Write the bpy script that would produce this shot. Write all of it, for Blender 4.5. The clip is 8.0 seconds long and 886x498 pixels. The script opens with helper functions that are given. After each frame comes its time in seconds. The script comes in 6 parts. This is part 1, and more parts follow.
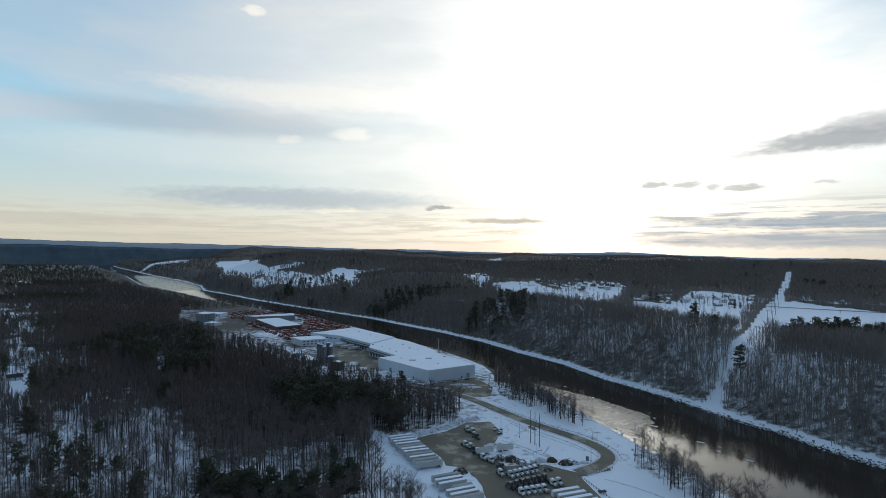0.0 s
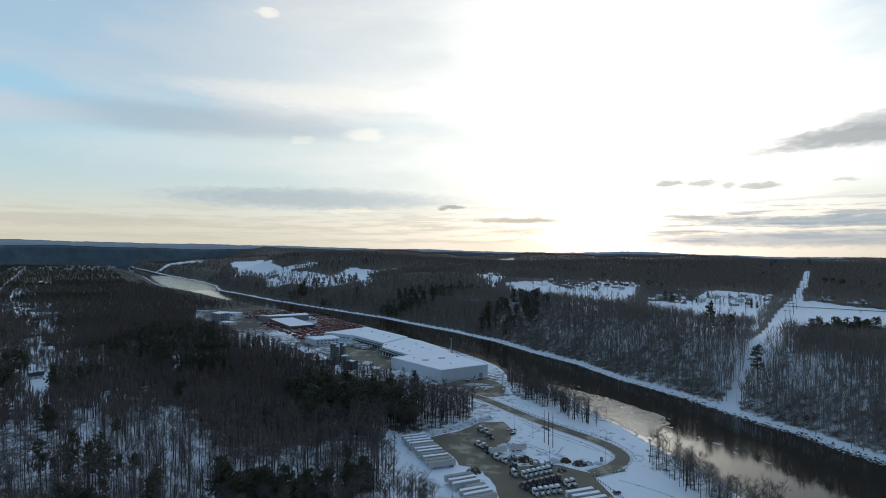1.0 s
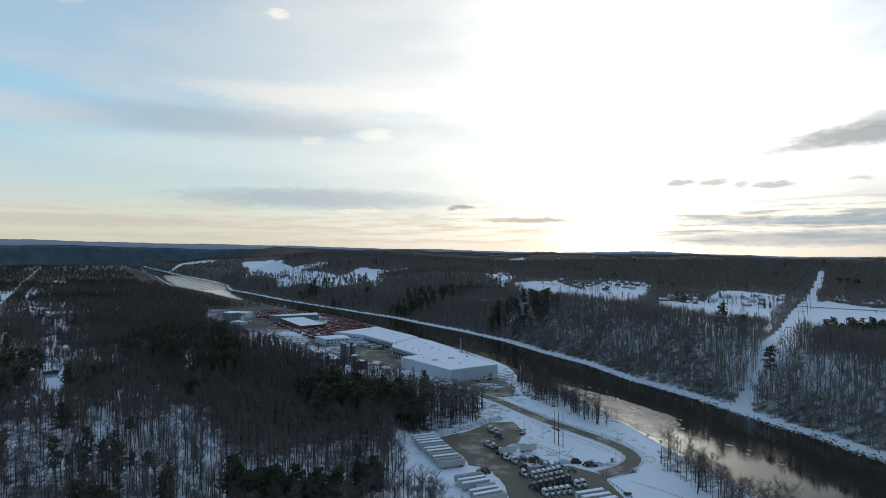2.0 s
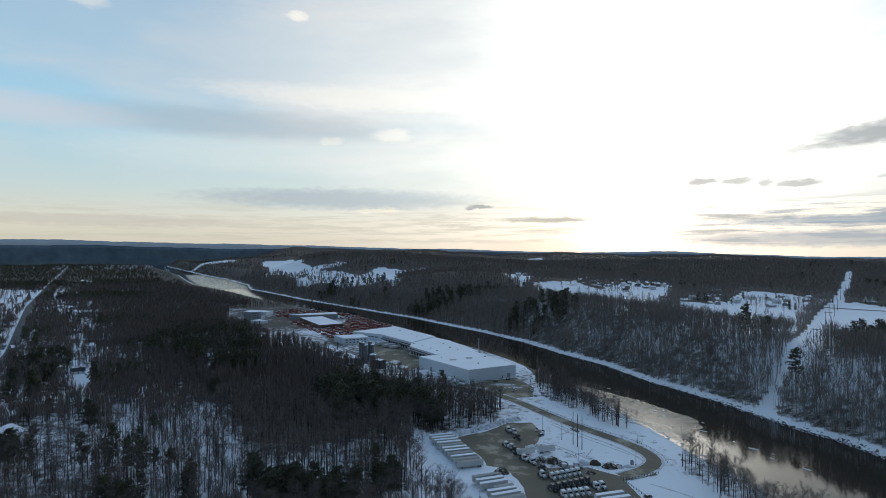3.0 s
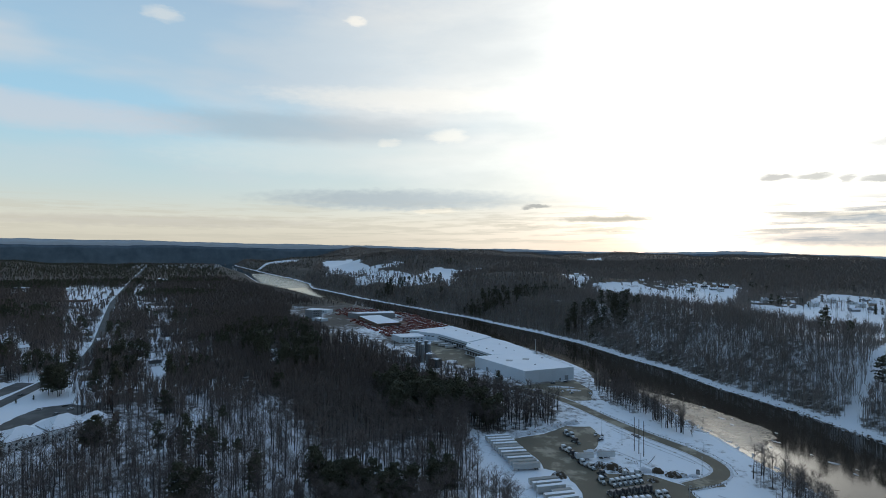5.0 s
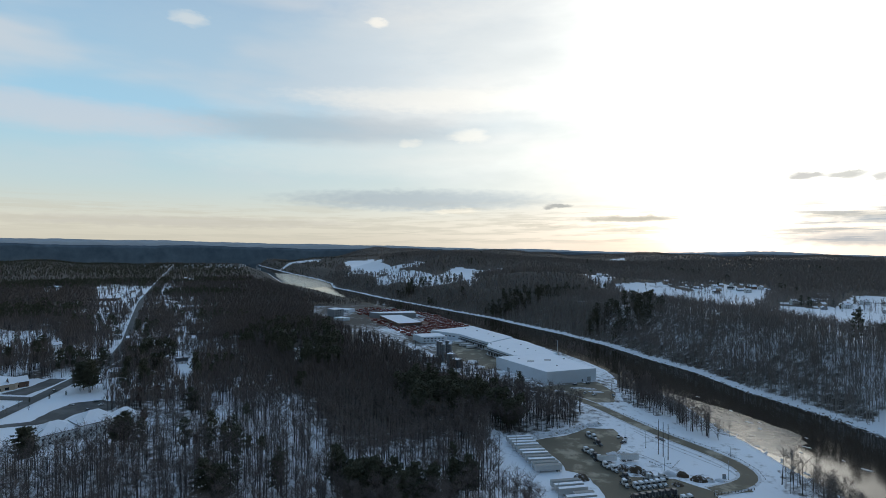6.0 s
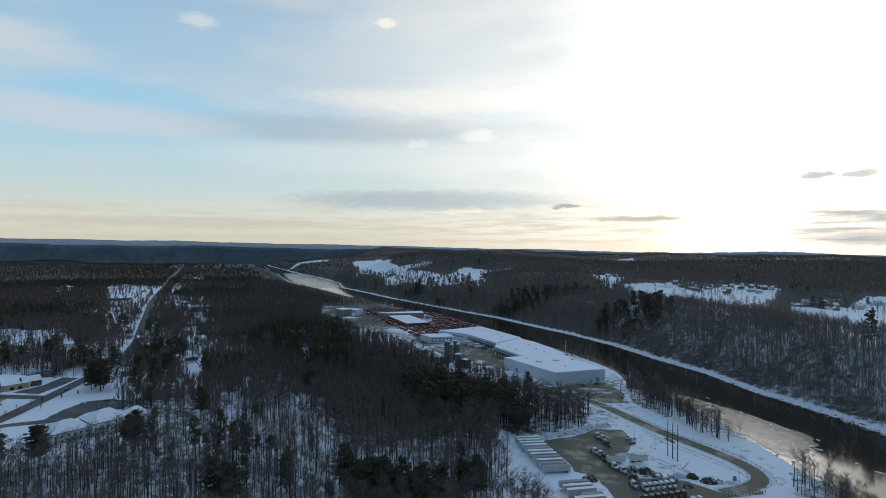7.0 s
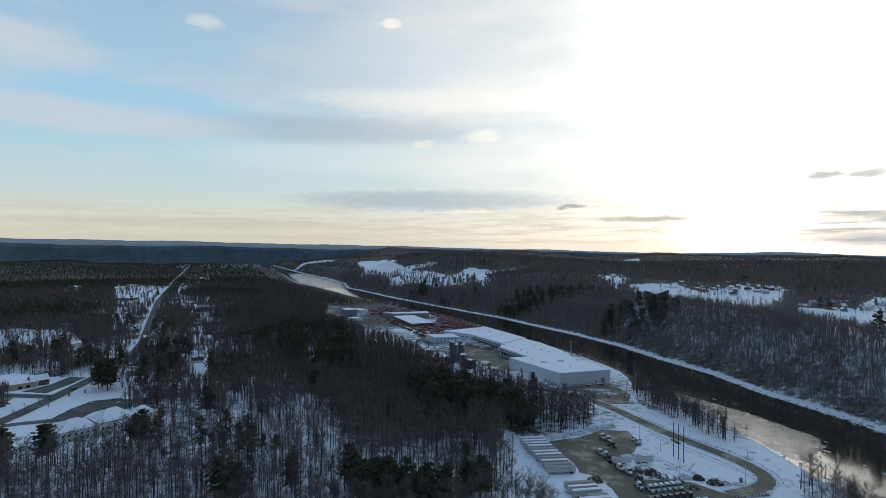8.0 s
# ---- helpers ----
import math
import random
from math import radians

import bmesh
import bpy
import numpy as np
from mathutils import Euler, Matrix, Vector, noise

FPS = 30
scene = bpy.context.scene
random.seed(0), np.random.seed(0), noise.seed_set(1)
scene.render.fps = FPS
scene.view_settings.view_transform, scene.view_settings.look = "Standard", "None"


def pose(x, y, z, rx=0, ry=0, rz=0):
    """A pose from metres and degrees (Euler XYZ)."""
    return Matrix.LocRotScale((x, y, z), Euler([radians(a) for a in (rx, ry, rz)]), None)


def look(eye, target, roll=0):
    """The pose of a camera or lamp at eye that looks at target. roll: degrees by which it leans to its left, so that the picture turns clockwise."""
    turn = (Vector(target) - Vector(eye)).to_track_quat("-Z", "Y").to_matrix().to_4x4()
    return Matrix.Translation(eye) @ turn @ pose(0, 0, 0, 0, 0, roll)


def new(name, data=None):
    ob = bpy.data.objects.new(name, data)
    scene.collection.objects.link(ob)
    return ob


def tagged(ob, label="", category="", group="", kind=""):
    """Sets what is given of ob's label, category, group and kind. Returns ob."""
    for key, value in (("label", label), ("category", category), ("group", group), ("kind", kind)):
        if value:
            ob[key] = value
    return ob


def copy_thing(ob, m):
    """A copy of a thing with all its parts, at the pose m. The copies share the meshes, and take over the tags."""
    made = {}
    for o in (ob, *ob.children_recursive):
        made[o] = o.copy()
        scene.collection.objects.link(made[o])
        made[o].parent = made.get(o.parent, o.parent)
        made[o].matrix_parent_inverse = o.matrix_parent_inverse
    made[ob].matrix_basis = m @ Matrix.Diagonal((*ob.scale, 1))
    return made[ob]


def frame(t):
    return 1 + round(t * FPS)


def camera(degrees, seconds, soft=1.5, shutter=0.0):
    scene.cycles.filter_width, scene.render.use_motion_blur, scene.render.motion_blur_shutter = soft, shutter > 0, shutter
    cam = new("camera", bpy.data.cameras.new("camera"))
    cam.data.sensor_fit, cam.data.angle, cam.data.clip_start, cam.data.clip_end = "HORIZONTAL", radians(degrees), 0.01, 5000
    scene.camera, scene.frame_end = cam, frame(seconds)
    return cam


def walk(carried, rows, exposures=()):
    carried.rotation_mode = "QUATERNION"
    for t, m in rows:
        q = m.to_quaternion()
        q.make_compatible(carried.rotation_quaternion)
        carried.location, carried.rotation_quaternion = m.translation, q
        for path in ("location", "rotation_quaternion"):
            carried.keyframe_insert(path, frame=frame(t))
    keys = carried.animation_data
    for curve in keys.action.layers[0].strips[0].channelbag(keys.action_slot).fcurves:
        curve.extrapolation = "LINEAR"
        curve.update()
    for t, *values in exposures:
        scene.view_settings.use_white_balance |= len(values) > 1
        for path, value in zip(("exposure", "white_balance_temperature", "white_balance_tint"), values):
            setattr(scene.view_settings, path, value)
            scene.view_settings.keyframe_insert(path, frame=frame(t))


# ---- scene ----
# ---------------------------------------------------------------- camera
cam = camera(79.8, 8.0, soft=0.8)
EYE = (0.0, 0.0, 130.0)
TURNS = [  # seconds, pitch from level, roll, yaw to the left
    (0.0, 0.0, -0.19, 0.0), (0.5, 0.0, -0.06, 0.66), (1.0, -0.03, -0.04, 1.364), (2.5, -0.05, 0.01, 3.154),
    (3.0, -0.06, 0.0, 4.337), (3.5, -0.06, 0.0, 5.763), (4.0, -0.07, 0.0, 7.284), (4.5, -0.07, 0.01, 8.849),
    (6.0, -0.06, 0.0, 12.66), (6.5, -0.06, 0.01, 13.135), (7.0, -0.04, 0.02, 13.521), (7.5, -0.03, 0.0, 13.834),
    (8.0, -0.01, 0.0, 14.057)]
walk(cam, [(t, pose(*EYE, 90 + p, r, y)) for t, p, r, y in TURNS], exposures=[(0.0, 0.0), (8.0, 0.0)])

# ---------------------------------------------------------------- sky and sun
SUN_AZ, SUN_EL = 15.3, 3.0   # degrees: to the right of +Y, above the level


class Nodes:
    """Short hand for building a node tree."""

    def __init__(self, tree):
        self.tree = tree
        tree.nodes.clear()

    def node(self, kind, **kw):
        n = self.tree.nodes.new(kind)
        for k, v in kw.items():
            setattr(n, k, v)
        return n

    def put(self, sock, v):
        if hasattr(v, "is_output"):
            self.tree.links.new(v, sock)
        elif v is not None:
            if isinstance(v, (tuple, list)) and len(v) == 3 and sock.type == "RGBA":
                v = (*v, 1)
            sock.default_value = v

    def math(self, op, a, b=None, c=None, clamp=False):
        n = self.node("ShaderNodeMath", operation=op, use_clamp=clamp)
        for s, v in zip(n.inputs, (a, b, c)):
            self.put(s, v)
        return n.outputs[0]

    def add(self, a, b): return self.math("ADD", a, b)
    def sub(self, a, b): return self.math("SUBTRACT", a, b)
    def mul(self, a, b): return self.math("MULTIPLY", a, b)

    def mix(self, fac, a, b, blend="MIX"):
        n = self.node("ShaderNodeMix", data_type="RGBA", blend_type=blend)
        self.put(n.inputs[0], fac)
        self.put(n.inputs[6], a)
        self.put(n.inputs[7], b)
        return n.outputs[2]

    def smooth(self, v, lo, hi, a=0.0, b=1.0):
        n = self.node("ShaderNodeMapRange", interpolation_type="SMOOTHSTEP")
        for s, x in zip(n.inputs, (v, lo, hi, a, b)):
            self.put(s, x)
        return n.outputs[0]

    def xyz(self, x, y, z):
        n = self.node("ShaderNodeCombineXYZ")
        for s, v in zip(n.inputs, (x, y, z)):
            self.put(s, v)
        return n.outputs[0]

    def noise(self, vec, scale, detail=4.0, rough=0.55, distort=0.0):
        n = self.node("ShaderNodeTexNoise")
        self.put(n.inputs["Vector"], vec)
        for k, v in (("Scale", scale), ("Detail", detail), ("Roughness", rough), ("Distortion", distort)):
            self.put(n.inputs[k], v)
        return n.outputs["Fac"]

    def ramp(self, fac, stops):
        n = self.node("ShaderNodeValToRGB")
        self.put(n.inputs[0], fac)
        e = n.color_ramp.elements
        while len(e) < len(stops):
            e.new(0.5)
        for s, (pos, col) in zip(e, stops):
            s.position, s.color = pos, (*col, 1)
        return n.outputs[0]


def build_sky():
    world = bpy.data.worlds.new("winter_evening_sky")
    world.use_nodes = True
    scene.world = world
    g = Nodes(world.node_tree)
    tc = g.node("ShaderNodeTexCoord")
    sep = g.node("ShaderNodeSeparateXYZ")
    g.put(sep.inputs[0], tc.outputs["Generated"])
    x, y, z = sep.outputs
    az = g.mul(g.math("ARCTAN2", x, y), 57.2958)
    el = g.mul(g.math("ARCSINE", z), 57.2958)
    sky = g.node("ShaderNodeTexSky", sky_type="NISHITA", sun_disc=False, sun_elevation=radians(SUN_EL),
                 sun_rotation=radians(SUN_AZ), altitude=150, air_density=1.0, dust_density=1.5, ozone_density=2.0)
    # clear sky: pale and warm at the rim, blue higher up
    lin = g.math("DIVIDE", g.math("MAXIMUM", el, 0.0), 90.0)
    clear = g.ramp(lin, [(0.0, (0.60, 0.57, 0.47)), (0.03, (0.68, 0.67, 0.58)), (0.07, (0.50, 0.65, 0.68)),
                         (0.14, (0.34, 0.60, 0.78)), (0.26, (0.31, 0.48, 0.66)), (0.42, (0.17, 0.47, 0.88)), (1.0, (0.07, 0.30, 0.68))])
    clear = g.mix(0.02, clear, sky.outputs[0])
    # warped angles give the clouds their ragged rims
    v = g.xyz(g.mul(az, 0.12), g.mul(el, 0.45), 0.0)
    n1 = g.noise(v, 1.0, 5.0, 0.6)
    n2 = g.noise(g.xyz(g.mul(az, 0.5), g.mul(el, 1.3), 3.0), 1.0, 4.0, 0.6)
    n3 = g.noise(g.xyz(g.mul(az, 0.035), g.mul(el, 0.14), 7.0), 1.0, 4.0, 0.5)
    n4 = g.noise(g.xyz(g.mul(az, 0.9), g.mul(el, 2.6), 11.0), 1.0, 2.5, 0.5)
    n5 = g.noise(g.xyz(g.mul(az, 0.13), g.mul(el, 2.1), 5.0), 1.0, 6.0, 0.62)
    azw = g.add(az, g.mul(g.sub(n2, 0.5), 2.2))
    elw = g.add(el, g.mul(g.sub(n1, 0.5), 1.6))
    elf = g.add(el, g.mul(g.sub(n2, 0.5), 0.9))

    def blob(a0, e0, wa, we, soft=0.6, fine=False):
        soft = min(0.98, soft + 0.25)
        dx = g.math("DIVIDE", g.sub(azw, a0), wa)
        dy = g.math("DIVIDE", g.sub(elf if fine else elw, e0), we)
        r = g.add(g.mul(dx, dx), g.mul(dy, dy))
        r = g.add(r, g.mul(g.sub(n4, 0.5), (1.3 if we < 0.5 else 1.1) if fine else 0.6))
        return g.smooth(r, 1.0 + soft, max(0.0, 1.0 - soft), 0.0, 1.0)

    col = clear
    # thin high veil
    veil = g.mul(g.smooth(n3, 0.40, 0.62), g.smooth(el, 4.0, 11.0))
    col = g.mix(g.mul(veil, 0.75), col, (0.62, 0.66, 0.70))
    # glow of the sun through the veil
    def glow(a0, e0, wa, we, amp):
        dx = g.math("DIVIDE", g.sub(az, a0), wa)
        dy = g.math("DIVIDE", g.sub(el, e0), we)
        return g.mul(g.math("EXPONENT", g.mul(g.add(g.mul(dx, dx), g.mul(dy, dy)), -1.0)), amp)
    def flare(a0, e0, wa, we, amp):
        dx = g.math("DIVIDE", g.sub(az, a0), wa)
        dy = g.math("DIVIDE", g.sub(el, e0), we)
        return g.mul(g.math("EXPONENT", g.mul(g.math("POWER", g.add(g.mul(dx, dx), g.mul(dy, dy)), 0.47), -1.9)), amp)
    gl = g.add(glow(SUN_AZ, SUN_EL, 4.5, 2.8, 2.6), g.add(flare(20.5, 17, 9, 10, 4.0), g.add(glow(18, 14, 24, 17, 0.38), glow(13, 9, 28, 13, 0.15))))
    # pale veil that spreads from the sun
    col = g.mix(glow(14, 12, 34, 15, 0.85), col, (0.72, 0.71, 0.67))
    streak = g.mul(g.smooth(n3, 0.32, 0.68, 0.66, 1.22), g.smooth(n1, 0.3, 0.7, 0.86, 1.12))
    # grey-blue bands and small clouds: azimuth, elevation, half width, half height, softness, strength
    for a0, e0, wa, we, soft, k, c in SKY_CLOUDS:
        col = g.mix(g.mul(blob(a0, e0, wa, we, soft, we < 1.2), k), col, c)
    light = g.node("ShaderNodeVectorMath", operation="SCALE")
    g.put(light.inputs[0], (1.0, 0.96, 0.86))
    g.put(light.inputs["Scale"], g.mul(gl, streak))
    total = g.mix(1.0, col, light.outputs[0], "ADD")
    # flat streaks of cloud low down, thickest beyond the sun
    low = g.mul(g.smooth(n5, 0.46, 0.60), g.mul(g.smooth(el, 0.15, 0.9), g.smooth(el, 5.6, 3.2)))
    thick = g.add(0.46, g.mul(g.smooth(az, 14, 26), 0.34))
    total = g.mix(g.mul(low, thick), total, g.mix(g.smooth(az, 8, 30), (0.58, 0.56, 0.47), (0.40, 0.44, 0.49)))
    for a0, e0, wa, we, soft, k, c in NEAR_CLOUDS:
        total = g.mix(g.mul(blob(a0, e0, wa, we, soft, True), k), total, c)
    # darker towards the dusk side
    back = g.smooth(y, -0.5, 0.45, 0.4, 1.0)
    bg = g.node("ShaderNodeBackground")
    g.put(bg.inputs[0], total)
    g.put(bg.inputs[1], back)
    out = g.node("ShaderNodeOutputWorld")
    g.put(out.inputs[0], bg.outputs[0])


PALE = (0.80, 0.80, 0.76)
SKY_CLOUDS = [
    (-4, 20, 20, 6, 0.95, 0.7, (0.74, 0.77, 0.77)), (-30, 19, 16, 4, 0.95, 0.5, (0.42, 0.57, 0.70)),
    (-15, 5.2, 13, 1.0, 0.8, 0.8, (0.36, 0.44, 0.50)), (-24, 12.3, 14, 1.5, 0.95, 0.62, (0.40, 0.47, 0.53)), (-12, 15.6, 15, 1.1, 0.9, 0.6, (0.86, 0.85, 0.80)),
    (-20, 9.5, 17, 1.7, 0.95, 0.5, (0.72, 0.78, 0.76)), (-38, 2.6, 15, 0.5, 0.9, 0.5, (0.52, 0.50, 0.46)), (-48, 11.8, 12, 1.4, 0.9, 0.6, (0.64, 0.64, 0.68)),
    (-19.6, 22.9, 1.1, 0.42, 0.6, 0.9, (0.9, 0.88, 0.82)), (-9.8, 11.9, 1.9, 0.65, 0.95, 0.6, (0.9, 0.88, 0.80)), (-16.2, 11.2, 1.1, 0.4, 0.9, 0.45, (0.88, 0.86, 0.78)),
    (-11.2, 4.0, 2.4, 0.25, 0.6, 0.8, (0.9, 0.85, 0.72)), (-38.2, 21.4, 1.5, 0.6, 0.95, 0.5, PALE), (-46.5, 22.8, 1.0, 0.5, 0.95, 0.4, (0.85, 0.78, 0.74))]
NEAR_CLOUDS = [
    (-0.4, 4.45, 1.3, 0.26, 0.5, 0.85, (0.42, 0.43, 0.42)), (6.6, 3.0, 5.2, 0.32, 0.8, 0.8, (0.50, 0.48, 0.41)), (8.5, 2.0, 4.0, 0.22, 0.8, 0.5, (0.60, 0.57, 0.46)), (-2.5, 2.4, 3.5, 0.16, 0.8, 0.5, (0.62, 0.59, 0.49)), (25.0, 2.9, 5.0, 0.25, 0.8, 0.6, (0.50, 0.50, 0.46)), (22.5, 1.7, 3.0, 0.2, 0.8, 0.5, (0.52, 0.51, 0.46)),
    (21.8, 6.5, 1.3, 0.32, 0.6, 0.85, (0.52, 0.52, 0.51)), (24.6, 6.35, 1.3, 0.30, 0.6, 0.75, (0.44, 0.45, 0.44)),
    (26.9, 6.0, 0.6, 0.32, 0.7, 0.75, (0.55, 0.55, 0.54)), (29.6, 5.9, 1.7, 0.30, 0.6, 0.75, (0.44, 0.45, 0.45)),
    (36.5, 9.6, 6.0, 0.9, 0.6, 0.85, (0.36, 0.39, 0.41)), (39.5, 10.6, 4.0, 0.8, 0.7, 0.7, (0.42, 0.44, 0.46)), (31.0, 8.9, 3.2, 0.35, 0.7, 0.6, (0.45, 0.46, 0.47)),
    (36.0, 6.0, 0.9, 0.16, 0.6, 0.5, (0.5, 0.5, 0.5)), (36.0, 2.5, 12.0, 0.42, 0.8, 0.8, (0.31, 0.39, 0.47)), (35.0, 0.9, 17.0, 0.7, 0.9, 0.75, (0.43, 0.47, 0.51))]
build_sky()

sun = new("sun", bpy.data.lights.new("sun", "SUN"))
sun.data.energy, sun.data.angle, sun.data.color = 1.0, radians(8), (1.0, 0.80, 0.55)
s_dir = Vector((math.sin(radians(SUN_AZ)) * math.cos(radians(SUN_EL)), math.cos(radians(SUN_AZ)) * math.cos(radians(SUN_EL)), math.sin(radians(SUN_EL))))
sun.matrix_world = look(s_dir * 300 + Vector((0, 0, 200)), (0, 0, 200))


# ---------------------------------------------------------------- materials
def material(name, colour, rough=0.8, metal=0.0, vary=0.12, scale=0.6, fine=6.0, bump=0.0, spec=0.3, other=None, edge=(0.45, 0.6), coord="Object", per=0.0):
    """A surface with variation at two scales; other: a second colour that comes through in patches; per: variation from piece to piece."""
    m = bpy.data.materials.new(name)
    m.use_nodes = True
    g = Nodes(m.node_tree)
    tc = g.node("ShaderNodeTexCoord").outputs[coord]
    big, small = g.noise(tc, scale, 5.0, 0.6), g.noise(tc, fine, 3.0, 0.6)
    k = g.add(g.mul(g.sub(big, 0.5), 2.2 * vary), g.mul(g.sub(small, 0.5), 1.4 * vary))
    if per:
        k = g.add(k, g.mul(g.sub(g.node("ShaderNodeObjectInfo").outputs["Random"], 0.5), per))
    base = colour
    if other:
        base = g.mix(g.smooth(big, *edge), colour, other)
    hsv = g.node("ShaderNodeHueSaturation")
    g.put(hsv.inputs["Color"], base)
    g.put(hsv.inputs["Value"], g.add(k, 1.0))
    b = g.node("ShaderNodeBsdfPrincipled")
    g.put(b.inputs["Base Color"], hsv.outputs[0])
    g.put(b.inputs["Roughness"], g.math("ADD", g.mul(g.sub(small, 0.5), 0.2), rough, clamp=True))
    g.put(b.inputs["Metallic"], metal)
    g.put(b.inputs["Specular IOR Level"], spec)
    if bump:
        n = g.node("ShaderNodeBump")
        g.put(n.inputs["Strength"], 0.6)
        g.put(n.inputs["Distance"], bump)
        g.put(n.inputs["Height"], small)
        g.put(b.inputs["Normal"], n.outputs[0])
    o = g.node("ShaderNodeOutputMaterial")
    g.put(o.inputs[0], b.outputs[0])
    return m


def water_material():
    m = bpy.data.materials.new("river_water")
    m.use_nodes = True
    g = Nodes(m.node_tree)
    tc = g.node("ShaderNodeTexCoord").outputs["Object"]
    rip = g.noise(tc, 0.35, 4.0, 0.6)
    slow = g.noise(tc, 0.02, 5.0, 0.6)
    b = g.node("ShaderNodeBsdfPrincipled")
    g.put(b.inputs["Base Color"], (0.034, 0.026, 0.019))
    g.put(b.inputs["Roughness"], g.smooth(slow, 0.35, 0.65, 0.035, 0.09))
    g.put(b.inputs["IOR"], 1.33)
    n = g.node("ShaderNodeBump")
    g.put(n.inputs["Strength"], 0.12)
    g.put(n.inputs["Distance"], 0.10)
    g.put(n.inputs["Height"], rip)
    g.put(b.inputs["Normal"], n.outputs[0])
    o = g.node("ShaderNodeOutputMaterial")
    g.put(o.inputs[0], b.outputs[0])
    return m


def ice_material():
    """Wet rippled ice that shines with the sky."""
    m = bpy.data.materials.new("wet_shore_ice")
    m.use_nodes = True
    g = Nodes(m.node_tree)
    tc = g.node("ShaderNodeTexCoord").outputs["Object"]
    big, fine = g.noise(tc, 0.09, 6.0, 0.72, 1.2), g.noise(tc, 0.8, 4.0, 0.6)
    b = g.node("ShaderNodeBsdfPrincipled")
    g.put(b.inputs["Base Color"], g.mix(g.smooth(big, 0.40, 0.62), (0.17, 0.150, 0.12), (0.065, 0.055, 0.042)))
    g.put(b.inputs["Roughness"], g.smooth(big, 0.35, 0.65, 0.24, 0.12))
    g.put(b.inputs["IOR"], 1.45)
    n = g.node("ShaderNodeBump")
    g.put(n.inputs["Strength"], 0.5)
    g.put(n.inputs["Distance"], 0.25)
    g.put(n.inputs["Height"], fine)
    g.put(b.inputs["Normal"], n.outputs[0])
    o = g.node("ShaderNodeOutputMaterial")
    g.put(o.inputs[0], b.outputs[0])
    return m


def ground_material():
    """Snow that lies thin under the trees, where leaf litter and brush come through."""
    m = bpy.data.materials.new("snowy_ground")
    m.use_nodes = True
    g = Nodes(m.node_tree)
    tc = g.node("ShaderNodeTexCoord").outputs["Object"]
    wood = g.node("ShaderNodeAttribute", attribute_name="litter").outputs["Fac"]
    big, fine, tiny = g.noise(tc, 0.018, 5.0, 0.6), g.noise(tc, 0.16, 5.0, 0.65), g.noise(tc, 1.3, 3.0, 0.6)
    bare = g.smooth(g.add(g.mul(big, 0.8), g.add(g.mul(fine, 0.9), g.mul(wood, 0.5))), 1.02, 1.32)
    snow = g.mix(big, (0.76, 0.78, 0.82), (0.85, 0.86, 0.88))
    litter = g.mix(fine, (0.070, 0.057, 0.046), (0.13, 0.108, 0.090))
    b = g.node("ShaderNodeBsdfPrincipled")
    g.put(b.inputs["Base Color"], g.mix(bare, snow, litter))
    g.put(b.inputs["Roughness"], 0.85)
    g.put(b.inputs["Specular IOR Level"], 0.2)
    n = g.node("ShaderNodeBump")
    g.put(n.inputs["Strength"], 0.5)
    g.put(n.inputs["Distance"], 0.4)
    g.put(n.inputs["Height"], g.add(fine, g.mul(tiny, 0.25)))
    g.put(b.inputs["Normal"], n.outputs[0])
    o = g.node("ShaderNodeOutputMaterial")
    g.put(o.inputs[0], b.outputs[0])
    return m


